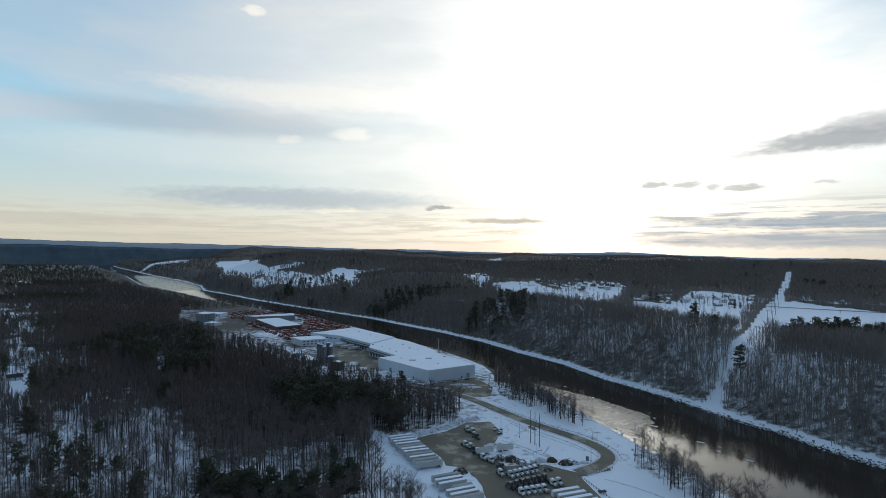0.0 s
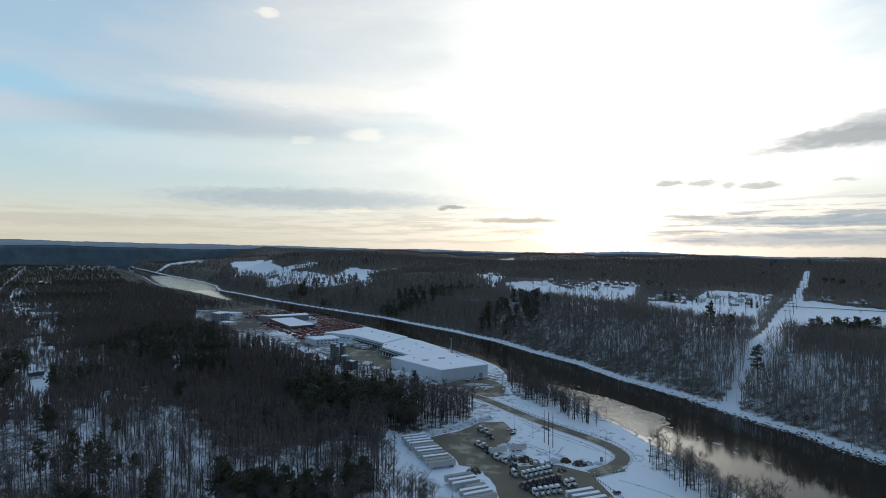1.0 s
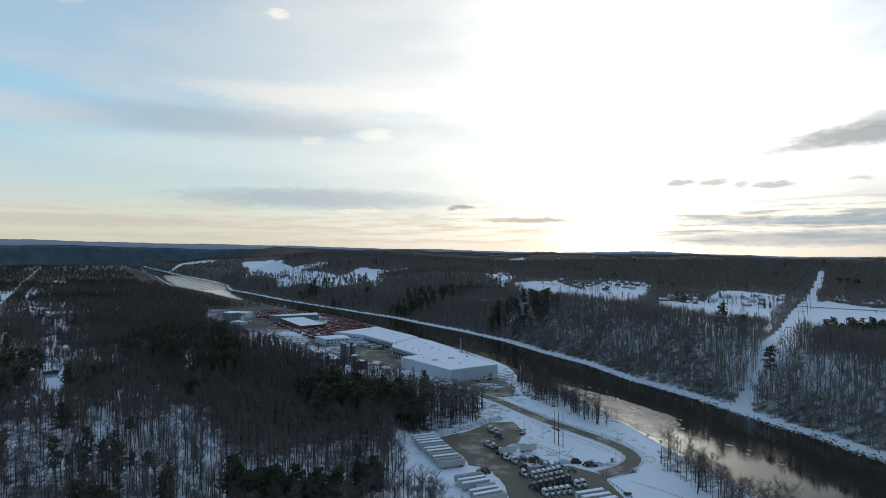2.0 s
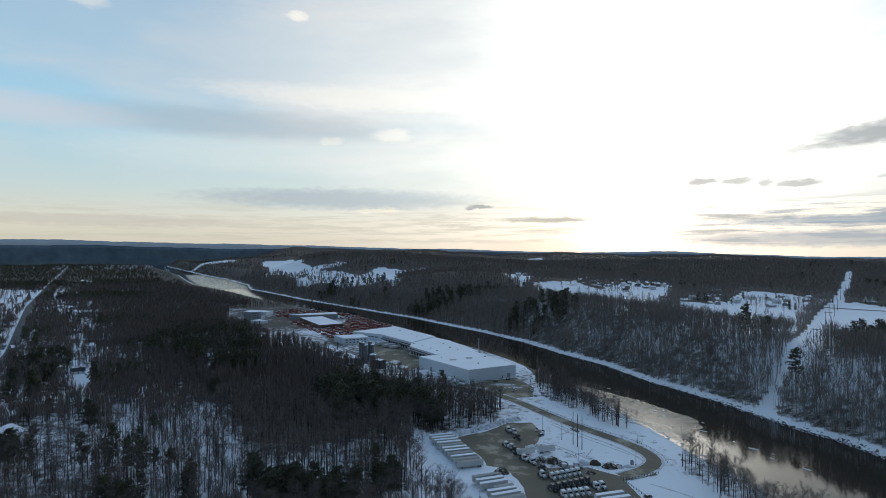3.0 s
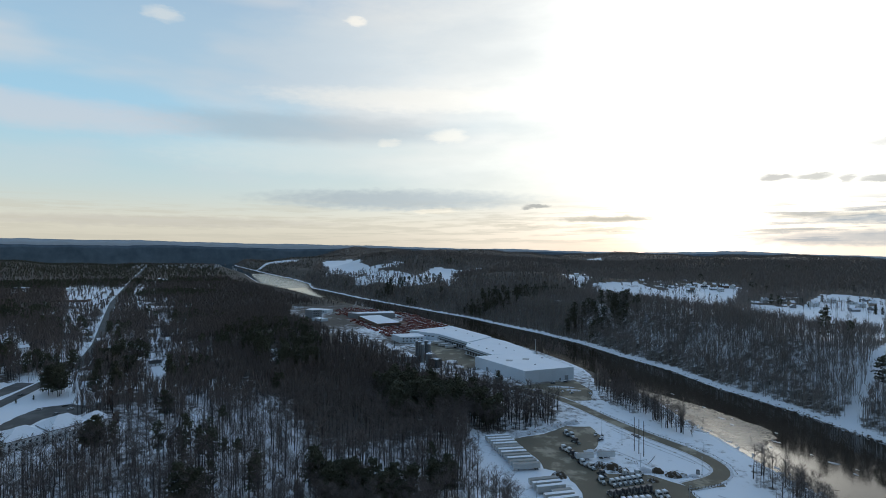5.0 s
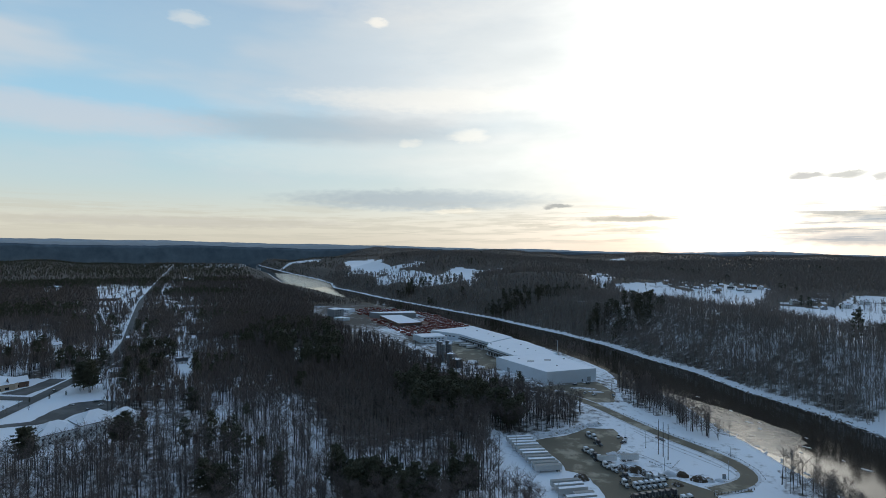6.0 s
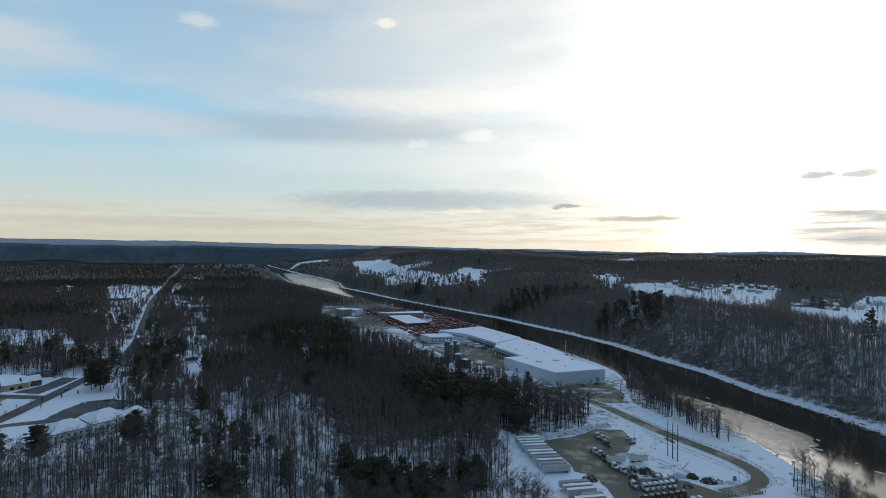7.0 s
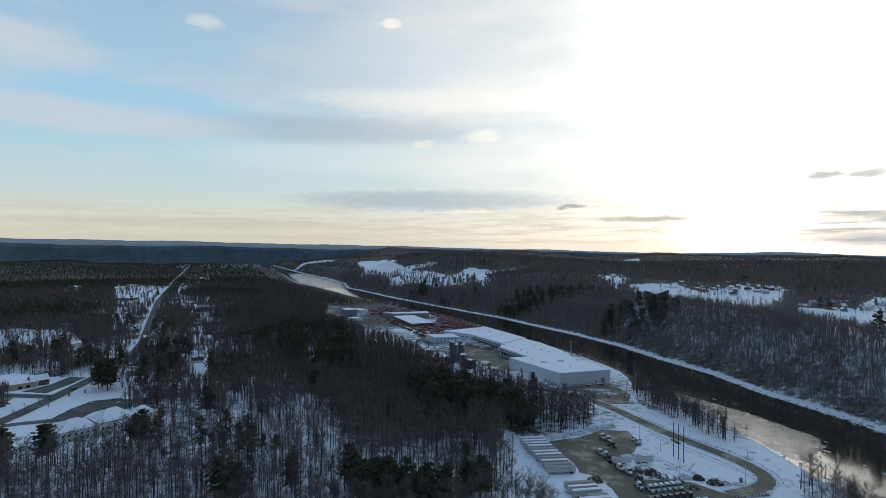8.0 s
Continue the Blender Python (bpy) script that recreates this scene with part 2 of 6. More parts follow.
M = {
    "ground": ground_material(),
    "roof_snow": material("roof_snow", (0.82, 0.84, 0.88), 0.7, vary=0.06, scale=0.05, fine=0.8, bump=0.05),
    "mud": material("wet_gravel", (0.145, 0.122, 0.085), 0.75, vary=0.25, scale=0.05, fine=1.2, bump=0.05, other=(0.31, 0.27, 0.20), edge=(0.50, 0.62)),
    "asphalt": material("road_asphalt", (0.085, 0.082, 0.078), 0.8, vary=0.2, scale=0.05, fine=1.2, bump=0.02, other=(0.12, 0.115, 0.11)),
    "bark": material("bark", (0.066, 0.056, 0.050), 0.95, vary=0.25, scale=0.15, fine=3.0),
    # grey bark, lightened further to put the far bank's haze into its colour
    "hazed_bark": material("hazed_grey_bark", (0.27, 0.252, 0.235), 0.95, vary=0.25, scale=0.05, fine=1.0),
    "twig": material("bare_twigs", (0.155, 0.128, 0.116), 0.95, vary=0.25, scale=0.02, fine=0.3),
    "dry_leaf": material("dry_brown_leaves", (0.105, 0.066, 0.048), 0.9, vary=0.3, scale=0.1, fine=1.2),
    "hazed_twig": material("hazed_twigs", (0.245, 0.215, 0.198), 0.95, vary=0.25, scale=0.02, fine=0.3),
    # both ranges carry the blue of haze in their base colours
    "hazy_near_hill": material("hazy_wooded_ridge", (0.115, 0.14, 0.165), 1.0, vary=0.55, scale=0.004, fine=0.02),
    "hazy_far_hill": material("hazy_far_hill", (0.30, 0.345, 0.40), 1.0, vary=0.2, scale=0.004, fine=0.03),
    "needle": material("pine_needles", (0.088, 0.088, 0.058), 0.9, vary=0.3, scale=0.05, fine=1.0),
    "metal_white": material("white_sheet_metal", (0.68, 0.74, 0.80), 0.5, 0.0, vary=0.05, scale=0.1, fine=2.0),
    "water": water_material(),
    "wet_ice": ice_material(),
    "metal_grey": material("grey_sheet_metal", (0.30, 0.32, 0.34), 0.5, 0.0, vary=0.12, scale=0.15, fine=2.0),
    "metal_dark": material("dark_painted_steel", (0.06, 0.062, 0.065), 0.5, 0.0, vary=0.2, scale=0.3, fine=3.0),
    "galvanised": material("galvanised_steel", (0.42, 0.44, 0.45), 0.4, 0.7, vary=0.12, scale=0.3, fine=3.0),
    "rubber": material("tyre_rubber", (0.03, 0.03, 0.03), 0.85, vary=0.15),
    "glass": material("dark_window_glass", (0.02, 0.023, 0.027), 0.1, vary=0.1, spec=0.6),
    "truck_dark": material("dark_truck_paint", (0.09, 0.09, 0.10), 0.4, vary=0.1, spec=0.5, per=0.6),
    "truck_white": material("white_truck_paint", (0.70, 0.71, 0.72), 0.35, vary=0.08, scale=0.4, fine=3.0, spec=0.5, per=0.25),
    "trailer_side": material("trailer_aluminium_skin", (0.55, 0.55, 0.54), 0.45, vary=0.12, scale=0.2, fine=2.0, per=0.3),
    "brick_red": material("red_brick", (0.20, 0.058, 0.042), 0.85, vary=0.25, scale=0.3, fine=2.0, per=0.5),
    "brick_dust": material("red_brick_dust", (0.15, 0.068, 0.05), 0.9, vary=0.25, scale=0.06, fine=0.9, other=(0.30, 0.25, 0.22), edge=(0.50, 0.62)),
    "brown_wall": material("brown_cladding", (0.16, 0.10, 0.075), 0.8, vary=0.2, scale=0.2, fine=2.0),
    "siding_white": material("white_siding", (0.66, 0.67, 0.67), 0.7, vary=0.08, scale=0.2, fine=2.0, per=0.2),
    "siding_grey": material("grey_siding", (0.30, 0.31, 0.33), 0.75, vary=0.12, scale=0.2, fine=2.0, per=0.5),
    "siding_tan": material("tan_siding", (0.36, 0.29, 0.22), 0.75, vary=0.12, scale=0.2, fine=2.0, per=0.4),
    "shingle": material("dark_shingles", (0.055, 0.052, 0.052), 0.9, vary=0.2, scale=0.4, fine=3.0),
    "pole_wood": material("weathered_pole_wood", (0.075, 0.06, 0.05), 0.9, vary=0.2, scale=0.5, fine=5.0),
    "concrete": material("stained_concrete", (0.34, 0.33, 0.31), 0.85, vary=0.18, scale=0.2, fine=2.0),
    "silo": material("grey_silo_steel", (0.20, 0.21, 0.22), 0.5, 0.2, vary=0.15, scale=0.2, fine=1.5),
    "soil": material("dug_soil", (0.085, 0.062, 0.042), 0.95, vary=0.3, scale=0.4, fine=2.5, bump=0.1, other=(0.42, 0.42, 0.43), edge=(0.52, 0.62)),
    "dirty_snow": material("ploughed_dirty_snow", (0.62, 0.63, 0.66), 0.8, vary=0.12, scale=0.35, fine=2.0, bump=0.15, other=(0.22, 0.19, 0.155), edge=(0.52, 0.66)),
    "ice": material("grey_river_ice", (0.44, 0.45, 0.47), 0.35, vary=0.12, scale=0.2, fine=1.5),
}


# ---------------------------------------------------------------- lie of the land
BANKS = [  # far bank x, y, near bank x, y, from downstream to upstream
    (900, -900, 700, -1000), (510, -100, 370, -140), (375, 160, 250, 160), (310, 288, 186, 262), (284, 340, 165, 300), (270, 367, 158, 339), (258, 404, 146, 371),
    (235, 446, 133, 420), (217, 490, 122, 447), (198, 527, 110, 508), (172, 571, 88, 556), (145, 643, 72, 592), (106, 706, 45, 645), (59, 796, 10, 705), (0, 881, -60, 800), (-65, 958, -125, 890),
    (-153, 1067, -225, 1010), (-303, 1216, -370, 1150), (-398, 1313, -470, 1250), (-508, 1427, -600, 1390), (-656, 1601, -790, 1610), (-795, 1750, -910, 1727), (-905, 1965, -1044, 1870),
    (-1120, 2263, -1300, 2240), (-1470, 2680, -1572, 2640), (-2340, 3790, -2430, 3740), (-3400, 5300, -3500, 5240)]
BK = np.array(BANKS, float)
RIVER_Z = -10.0


def smooth01(v, lo, hi):
    t = np.clip((v - lo) / (hi - lo), 0, 1)
    return t * t * (3 - 2 * t)


def line_distance(px, py, line):
    """Distance to a polyline, and the side of it (positive: to its right when walked)."""
    best, side = np.full(px.shape, 1e9), np.zeros(px.shape)
    for (ax, ay), (bx, by) in zip(line[:-1], line[1:]):
        dx, dy = bx - ax, by - ay
        t = np.clip(((px - ax) * dx + (py - ay) * dy) / (dx * dx + dy * dy), 0, 1)
        ex, ey = px - ax - t * dx, py - ay - t * dy
        d = np.hypot(ex, ey)
        near = d < best
        best = np.where(near, d, best)
        side = np.where(near, np.sign(dx * ey - dy * ex) * -1, side)
    return best, side


def wave(px, py, size, seed=0.0):
    """Smooth uneven field between about -1 and 1."""
    a, b = px / size + seed * 1.7, py / size + seed * 2.3
    return (np.sin(a * 1.0 + 1.3 * np.sin(b * 0.9 + seed)) + np.sin(b * 1.13 + 1.1 * np.sin(a * 0.8 + 2 * seed)) + np.sin((a + b) * 1.71 + seed) * 0.5) / 2.5


def inside(px, py, poly):
    hit = np.zeros(np.shape(px), bool)
    n = len(poly)
    for i in range(n):
        (ax, ay), (bx, by) = poly[i], poly[(i + 1) % n]
        if ay == by:
            continue
        c = ((ay > py) != (by > py)) & (px < (bx - ax) * (py - ay) / (by - ay) + ax)
        hit ^= c
    return hit


HILLS = [  # x, y, spread x, spread y, height
    (-60, 1330, 260, 170, 34), (-520, 2050, 420, 300, 62), (420, 1500, 500, 260, 8), (1300, 2000, 600, 500, 30),
    (300, 2300, 900, 350, 28), (-370, 690, 85, 75, 12), (-1500, 3100, 700, 300, 40),
    (1400, 1100, 400, 400, 15)]
RIM = [(-180, 0.3), (-70, 0.8), (-54, 0.95), (-49, 0.88), (-44, 0.75), (-39, 0.72), (-33, 0.60), (-28, 0.50), (-22, 0.32), (-14, 0.20), (-9, 0.02), (-4, -0.08),
       (4, -0.32), (12, -0.40), (18, -0.30), (24, -0.52), (32, -0.70), (40, -0.80), (60, -0.6), (180, 0.3)]


def land(px, py):
    px, py = np.asarray(px, float), np.asarray(py, float)
    df, sf = line_distance(px, py, BK[:, :2])
    dn, sn = line_distance(px, py, BK[:, 2:])
    far = np.where(sf > 0, df, 0.0)       # beyond the far bank
    near = np.where(sn < 0, dn, 0.0)      # on the camera's side
    z = np.full(px.shape, RIVER_Z - 1.5)
    zn = RIVER_Z - 0.5 + (0 - RIVER_Z + 0.5) * smooth01(near, 0, 26)
    plateau = 36 + 3 * wave(px, py, 210, 1.0)
    zf = RIVER_Z - 0.3 + 2.5 * smooth01(far, 0, 14) + 38 * smooth01(far, 12, 84) + (plateau - RIVER_Z - 40.5) * smooth01(far, 60, 250)
    zf = zf + 6 * np.exp(-((far - 100) / 52) ** 2) * (1 - smooth01(py, 850, 1300))   # the bluff's brow
    hill = np.zeros(px.shape)
    for hx, hy, sx, sy, h in HILLS:
        hill += h * np.exp(-((px - hx) / sx) ** 2 - ((py - hy) / sy) ** 2)
    r, a = np.hypot(px, py), np.degrees(np.arctan2(px, py))
    rim = np.interp(a, [q[0] for q in RIM], [q[1] for q in RIM])
    rim = rim - np.maximum(0.03, 0.20 + 0.15 * np.sin(a * 0.42 + 1) + 0.07 * np.sin(a * 1.3)) - 1.85 * smooth01(-a, 19, 28)
    top = 130 - 10 + 4500 * np.tan(np.radians(rim)) + 7 * wave(px, py, 330, 3.0) + 3 * wave(px, py, 130, 8.0)
    lift = smooth01(r, np.where(a < -24, 2300, 2900), 4650 + 160 * wave(px, py, 700, 5.0))
    z = np.where(near > 0, zn + hill * np.where(py > 1100, smooth01(near, 120, 520), smooth01(near, 20, 90)), z)
    z = np.where(far > 0, zf + hill * smooth01(far, 20, 240), z)
    wide = np.maximum(smooth01(near + far, 60, np.where(near > 0, 1300, 600)), smooth01(r, 6000, 7000))
    z = z * (1 - lift * wide) + top * lift * wide
    z = z + wide * 5 * wave(px, py, 160, 2.0) * smooth01(r, 700, 1500) * np.where(near > 0, smooth01(near, 200, 500), 1.0)
    return z


def height(x, y):
    return float(land(np.array([x]), np.array([y]))[0])


def link_mesh(name, verts, tris, mats, slots=None, smooth=False):
    """One mesh object from arrays of corners and triangles (or quads)."""
    me = bpy.data.meshes.new(name)
    verts, tris = np.asarray(verts, np.float32), np.asarray(tris, np.int32)
    k = tris.shape[1]
    me.vertices.add(len(verts))
    me.vertices.foreach_set("co", verts.ravel())
    me.loops.add(tris.size)
    me.loops.foreach_set("vertex_index", tris.ravel())
    me.polygons.add(len(tris))
    me.polygons.foreach_set("loop_start", np.arange(0, tris.size, k, dtype=np.int32))
    for m in mats:
        me.materials.append(m)
    if slots is not None:
        me.polygons.foreach_set("material_index", np.asarray(slots, np.int32))
    if smooth:
        me.polygons.foreach_set("use_smooth", np.ones(len(tris), bool))
    me.update(calc_edges=True)
    me.validate()
    return new(name, me)


def build_ground():
    ang = np.radians(np.concatenate([np.linspace(-60, 46, 440), np.linspace(52, 293, 60)]))
    rad = np.concatenate([[2.0, 30.0], np.geomspace(90, 4900, 289)])
    A, R = np.meshgrid(ang, rad)
    X, Y = R * np.sin(A), R * np.cos(A)
    Z = land(X, Y)
    na, nr = len(ang), len(rad)
    i, j = np.meshgrid(np.arange(nr - 1), np.arange(na), indexing="ij")
    j2 = (j + 1) % na
    quads = np.stack([i * na + j, (i + 1) * na + j, (i + 1) * na + j2, i * na + j2], -1).reshape(-1, 4)[:, ::-1]
    k = np.arange(0, na, 2)
    centre = np.full(len(k), nr * na)
    quads = np.concatenate([quads, np.stack([centre, (k + 2) % na, k + 1, k], -1)])
    verts = np.concatenate([np.stack([X, Y, Z], -1).reshape(-1, 3), [[0.0, 0.0, float(Z[0, 0])]]])
    ob = link_mesh("ground", verts, quads, [M["ground"]], smooth=True)
    cover = ob.data.attributes.new("litter", "FLOAT", "POINT")
    xf, yf, rf = X.ravel(), Y.ravel(), R.ravel()
    dist, side = line_distance(xf, yf, BK[:, :2])
    az = np.degrees(np.arctan2(xf, yf))
    litter = woodland(xf, yf) * (0.28 + 1.0 * smooth01(rf, 400 - 110 * smooth01(az, -31, -22), 640 - 200 * smooth01(az, -31, -22)))
    litter *= 1 - 0.85 * np.exp(-((line_distance(xf, yf, [np.array(p) for p in MAIN_ROAD])[0] - 30) / 110) ** 2) * smooth01(wave(xf, yf, 28, 6.0), -0.5, 0.4) * (1 - smooth01(rf, 1500, 2200))
    bluff = np.where(side > 0, 1 - smooth01(dist, 120, 230), 0.0) * smooth01(xf, -60, 200)
    litter = litter * (1 - bluff) + (0.54 + 0.24 * smooth01(dist, 42, 24)) * woodland(xf, yf) * bluff
    litter = np.where(inside(xf, yf, FIELDS[0]), 0.62 + 0.25 * wave(xf, yf, 40, 3.0) + 0.3 * smooth01(-xf, 230, 330), litter)
    litter = np.where(inside(xf, yf, FIELDS[1]), 0.36 * (1 - smooth01(xf, 74, 84) * smooth01(yf, 320, 300)), litter)
    litter += 0.35 * woodland(xf, yf) * smooth01(-az, 32, 40) * (rf < 450)
    shore = (side < 0) & (rf < 520) & (az > -9)
    litter = np.where(shore, np.minimum(litter, 0.58), litter)
    cover.data.foreach_set("value", np.append(litter, 0.3).astype(np.float32))
    tagged(ob, "rolling winter ground under thin patchy snow", "ground", kind="structure")



def add_haze_glow(mat, colour):
    """Gives a backdrop range a faint blue glow that stands in for haze."""
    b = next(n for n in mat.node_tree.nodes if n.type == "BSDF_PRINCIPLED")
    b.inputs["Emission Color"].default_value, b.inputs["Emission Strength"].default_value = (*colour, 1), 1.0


add_haze_glow(M["hazy_far_hill"], (0.045, 0.062, 0.080))
add_haze_glow(M["hazy_near_hill"], (0.004, 0.010, 0.018))


def build_far_hills(mat, r0, drop, swing, phase, label):
    """A low range behind the woods, at the edge of sight."""
    ang = np.linspace(-78, 64, 420)
    rim = np.interp(ang, [q[0] for q in RIM], [q[1] for q in RIM]) - drop * (0.45 + 0.55 * smooth01(-ang, 5, 30))
    rim = rim + swing * (np.sin(ang * 0.31 + phase) + 0.5 * np.sin(ang * 0.83 + 2 * phase) + 0.2 * np.sin(ang * 2.3)) + 0.012 * np.sin(ang * 3.7) + 0.010 * np.sin(ang * 9.1 + phase)
    rows = []
    for r, k in ((0, 0.0), (8, 0.45), (18, 0.9), (24, 1.0), (28, 0.7), (32, 0.0)):
        r += r0
        z = -95 + (225 + (r0 + 24) * np.tan(np.radians(rim))) * k + (5 * np.sin(ang * 2.1 + r) if 0 < k < 1 else 0)
        rows.append(np.c_[r * np.sin(np.radians(ang)), r * np.cos(np.radians(ang)), z])
    n = len(ang)
    quads = [(i * n + j, (i + 1) * n + j, (i + 1) * n + j + 1, i * n + j + 1) for i in range(len(rows) - 1) for j in range(n - 1)]
    ob = link_mesh("backdrop", np.concatenate(rows), np.array(quads)[:, ::-1], [mat], smooth=True)
    tagged(ob, label, "hills", kind="structure")


build_far_hills(M["hazy_near_hill"], 4905, 0.46, 0.05, 0.7, "dark wooded ridge below the far hills, tinted haze blue")
build_far_hills(M["hazy_far_hill"], 4950, 0.0, 0.04, 2.0, "far wooded hills, haze put in as blue colour and glow")


def build_river():
    far, near = BK[:, :2], BK[:, 2:]
    t = np.linspace(0, 1, 7)[:, None]
    rows = [f * (1 - t) + n * t for f, n in zip(far + (far - near) * 0.03, near + (near - far) * 0.03)]
    v = np.concatenate([np.c_[q, np.full(7, RIVER_Z)] for q in rows])
    quads = [(a * 7 + b, (a + 1) * 7 + b, (a + 1) * 7 + b + 1, a * 7 + b + 1) for a in range(len(rows) - 1) for b in range(6)]
    ob = link_mesh("water", v, np.array(quads)[:, ::-1], [M["water"]])
    tagged(ob, "dark slow river water between snowy banks", "river", kind="structure")


build_river()


def ice_sheet(poly, label):
    """Thin wet shore ice, rimmed unevenly."""
    pts = []
    for (ax, ay), (bx, by) in zip(poly, poly[1:] + poly[:1]):
        n = max(2, int(math.hypot(bx - ax, by - ay) / 3))
        for k in range(n):
            t = k / n
            w = math.hypot(bx - ax, by - ay) * 0.02 + 1.2
            pts.append((ax + (bx - ax) * t + w * float(wave(np.array(ax + 9 * k), np.array(by), 13, 2.0)) + random.uniform(-0.6, 0.6), ay + (by - ay) * t + w * float(wave(np.array(ay), np.array(bx + 9 * k), 11, 5.0)) + random.uniform(-0.6, 0.6)))
    bm = bmesh.new()
    top, low = [bm.verts.new((x, y, RIVER_Z + 0.05)) for x, y in pts], [bm.verts.new((x, y, RIVER_Z - 0.1)) for x, y in pts]
    f = bm.faces.new(top)
    for i in range(len(pts)):
        j = (i + 1) % len(pts)
        bm.faces.new((top[i], low[i], low[j], top[j]))
    bmesh.ops.triangulate(bm, faces=[f])
    bmesh.ops.recalc_face_normals(bm, faces=bm.faces[:])
    me = bpy.data.meshes.new("shore_ice")
    bm.to_mesh(me)
    bm.free()
    me.materials.append(M["wet_ice"])
    tagged(new("shore_ice", me), label, "ice", kind="structure")


ice_sheet([(30, 655), (44, 622), (72, 583), (97, 549), (121, 526), (142, 502), (158, 476), (174, 446), (172, 428), (160, 418), (150, 395), (138, 400), (130, 430), (118, 450), (106, 508), (84, 556), (66, 594), (40, 645)], "thin wet grey ice along the near bank")
ice_sheet([(-1572, 2690), (-1455, 2670), (-1300, 2490), (-1180, 2350), (-1050, 2190), (-960, 2060), (-905, 1960), (-860, 1880), (-815, 1790), (-870, 1740), (-930, 1760), (-1030, 1870), (-1150, 2050), (-1280, 2240), (-1420, 2450)], "pale wet ice across the river bend")


def draped(name, line, width, mat, lift, label, category, kind="structure"):
    """A road strip that follows the ground."""
    pts = [np.array(p, float) for p in line]
    dense = []
    for a, b in zip(pts[:-1], pts[1:]):
        n = max(2, int(np.hypot(*(b - a)) / 8))
        dense += [a + (b - a) * k / n for k in range(n)]
    dense.append(pts[-1])
    c = np.array(dense)
    for _ in range(6):
        c[1:-1] = (c[:-2] + 2 * c[1:-1] + c[2:]) / 4
    d = np.gradient(c, axis=0)
    d /= np.hypot(d[:, 0], d[:, 1])[:, None]
    nrm = np.c_[-d[:, 1], d[:, 0]]
    cols = [c + nrm * width * k for k in (-0.5, -0.25, 0, 0.25, 0.5)]
    z = np.max([land(q[:, 0], q[:, 1]) for q in cols], axis=0) + lift
    v = np.stack([np.c_[q, z] for q in cols], 1).reshape(-1, 3)
    quads = np.array([(i * 5 + j, i * 5 + j + 1, (i + 1) * 5 + j + 1, (i + 1) * 5 + j) for i in range(len(c) - 1) for j in range(4)])[:, ::-1]
    return tagged(link_mesh(name, v, quads, [mat]), label, category, kind=kind)


def sheet(name, poly, z, mat, label, category, kind="structure"):
    """A flat plot of ground with an uneven rim and a little thickness."""
    bm = bmesh.new()
    pts = []
    for (ax, ay), (bx, by) in zip(poly, poly[1:] + poly[:1]):
        n = max(1, int(math.hypot(bx - ax, by - ay) / 5))
        for k in range(n):
            t = k / n
            wob = 0.7 if 0 < k < n else 0
            pts.append((ax + (bx - ax) * t + random.uniform(-wob, wob), ay + (by - ay) * t + random.uniform(-wob, wob)))
    top = [bm.verts.new((px, py, z)) for px, py in pts]
    f = bm.faces.new(top)
    if f.normal.z < 0:
        f.normal_flip()
    f.normal_update()
    if f.normal.z < 0:
        f.normal_flip()
    bmesh.ops.triangulate(bm, faces=bm.faces[:])
    me = bpy.data.meshes.new(name)
    bm.to_mesh(me)
    bm.free()
    me.materials.append(mat)
    return tagged(new(name, me), label, category, kind=kind)


YARD = [(-19, 364), (3, 378), (18, 397), (36, 399), (42, 380), (31, 343), (26, 331), (38, 317), (62, 320), (78, 309), (98, 318), (100, 312),
        (79, 303), (86, 262), (92, 215), (25, 215), (22, 290), (14, 314), (2, 318), (-1, 330)]
LOOP = [(-40, 500), (0, 486), (24, 462), (39, 437), (57, 408), (74, 385), (91, 369), (102, 353), (107, 340), (106, 329), (99, 319), (79, 308)]
MAIN_ROAD = [(-395, 150), (-410, 260), (-417, 304), (-439, 358), (-460, 408), (-504, 510), (-592, 624), (-785, 847), (-1000, 1098), (-1563, 1806), (-2546, 3070)]
CUT = [(230, 460), (244, 476), (260, 488), (276, 497), (294, 512), (322, 548), (346, 581), (399, 656), (470, 762), (566, 903), (694, 1084), (879, 1354), (1147, 1754)]
sheet("yard", YARD, 0.10, M["mud"], "brown wet gravel truck yard with snowy rims", "yard")
draped("road_shoulder", LOOP, 12.5, M["dirty_snow"], 0.10, "brown slushy rim of the gravel drive", "shoulder")
draped("road_1", LOOP, 9.0, M["mud"], 0.16, "muddy gravel drive that loops past the truck yard", "road")
draped("road_shoulder", MAIN_ROAD, 13.6, M["dirty_snow"], 0.14, "grey ploughed snow along the main road", "shoulder")
draped("road_2", MAIN_ROAD, 12.5, M["asphalt"], 0.25, "grey straight main road through bare woods", "road")

sheet("yard", [(-16, 508), (33, 536), (47, 500), (43, 468), (20, 462), (-10, 478), (-30, 500)], 0.08, M["mud"], "brown gravel lot beside the white warehouse", "yard")
sheet("yard", [(-146, 722), (-92, 665), (-92, 645), (-54, 597), (-72, 573), (-84, 560), (-110, 600), (-128, 640), (-150, 690)], 0.08, M["mud"], "brown gravel dock court between warehouse wings", "yard")
sheet("parking_lot", [(-389, 320), (-398, 344), (-400, 367), (-386, 379), (-371, 378), (-358, 367), (-353, 356), (-369, 352), (-372, 341), (-368, 328), (-377, 315), (-397, 303), (-412, 288), (-418, 296), (-402, 310)], 0.12, M["asphalt"], "dark cleared car park behind a long residence", "car park")
sheet("parking_lot", [(-489, 374), (-462, 376), (-470, 405), (-480, 432), (-498, 430), (-488, 402)], 0.12, M["asphalt"], "dark cleared car park before a public building", "car park")
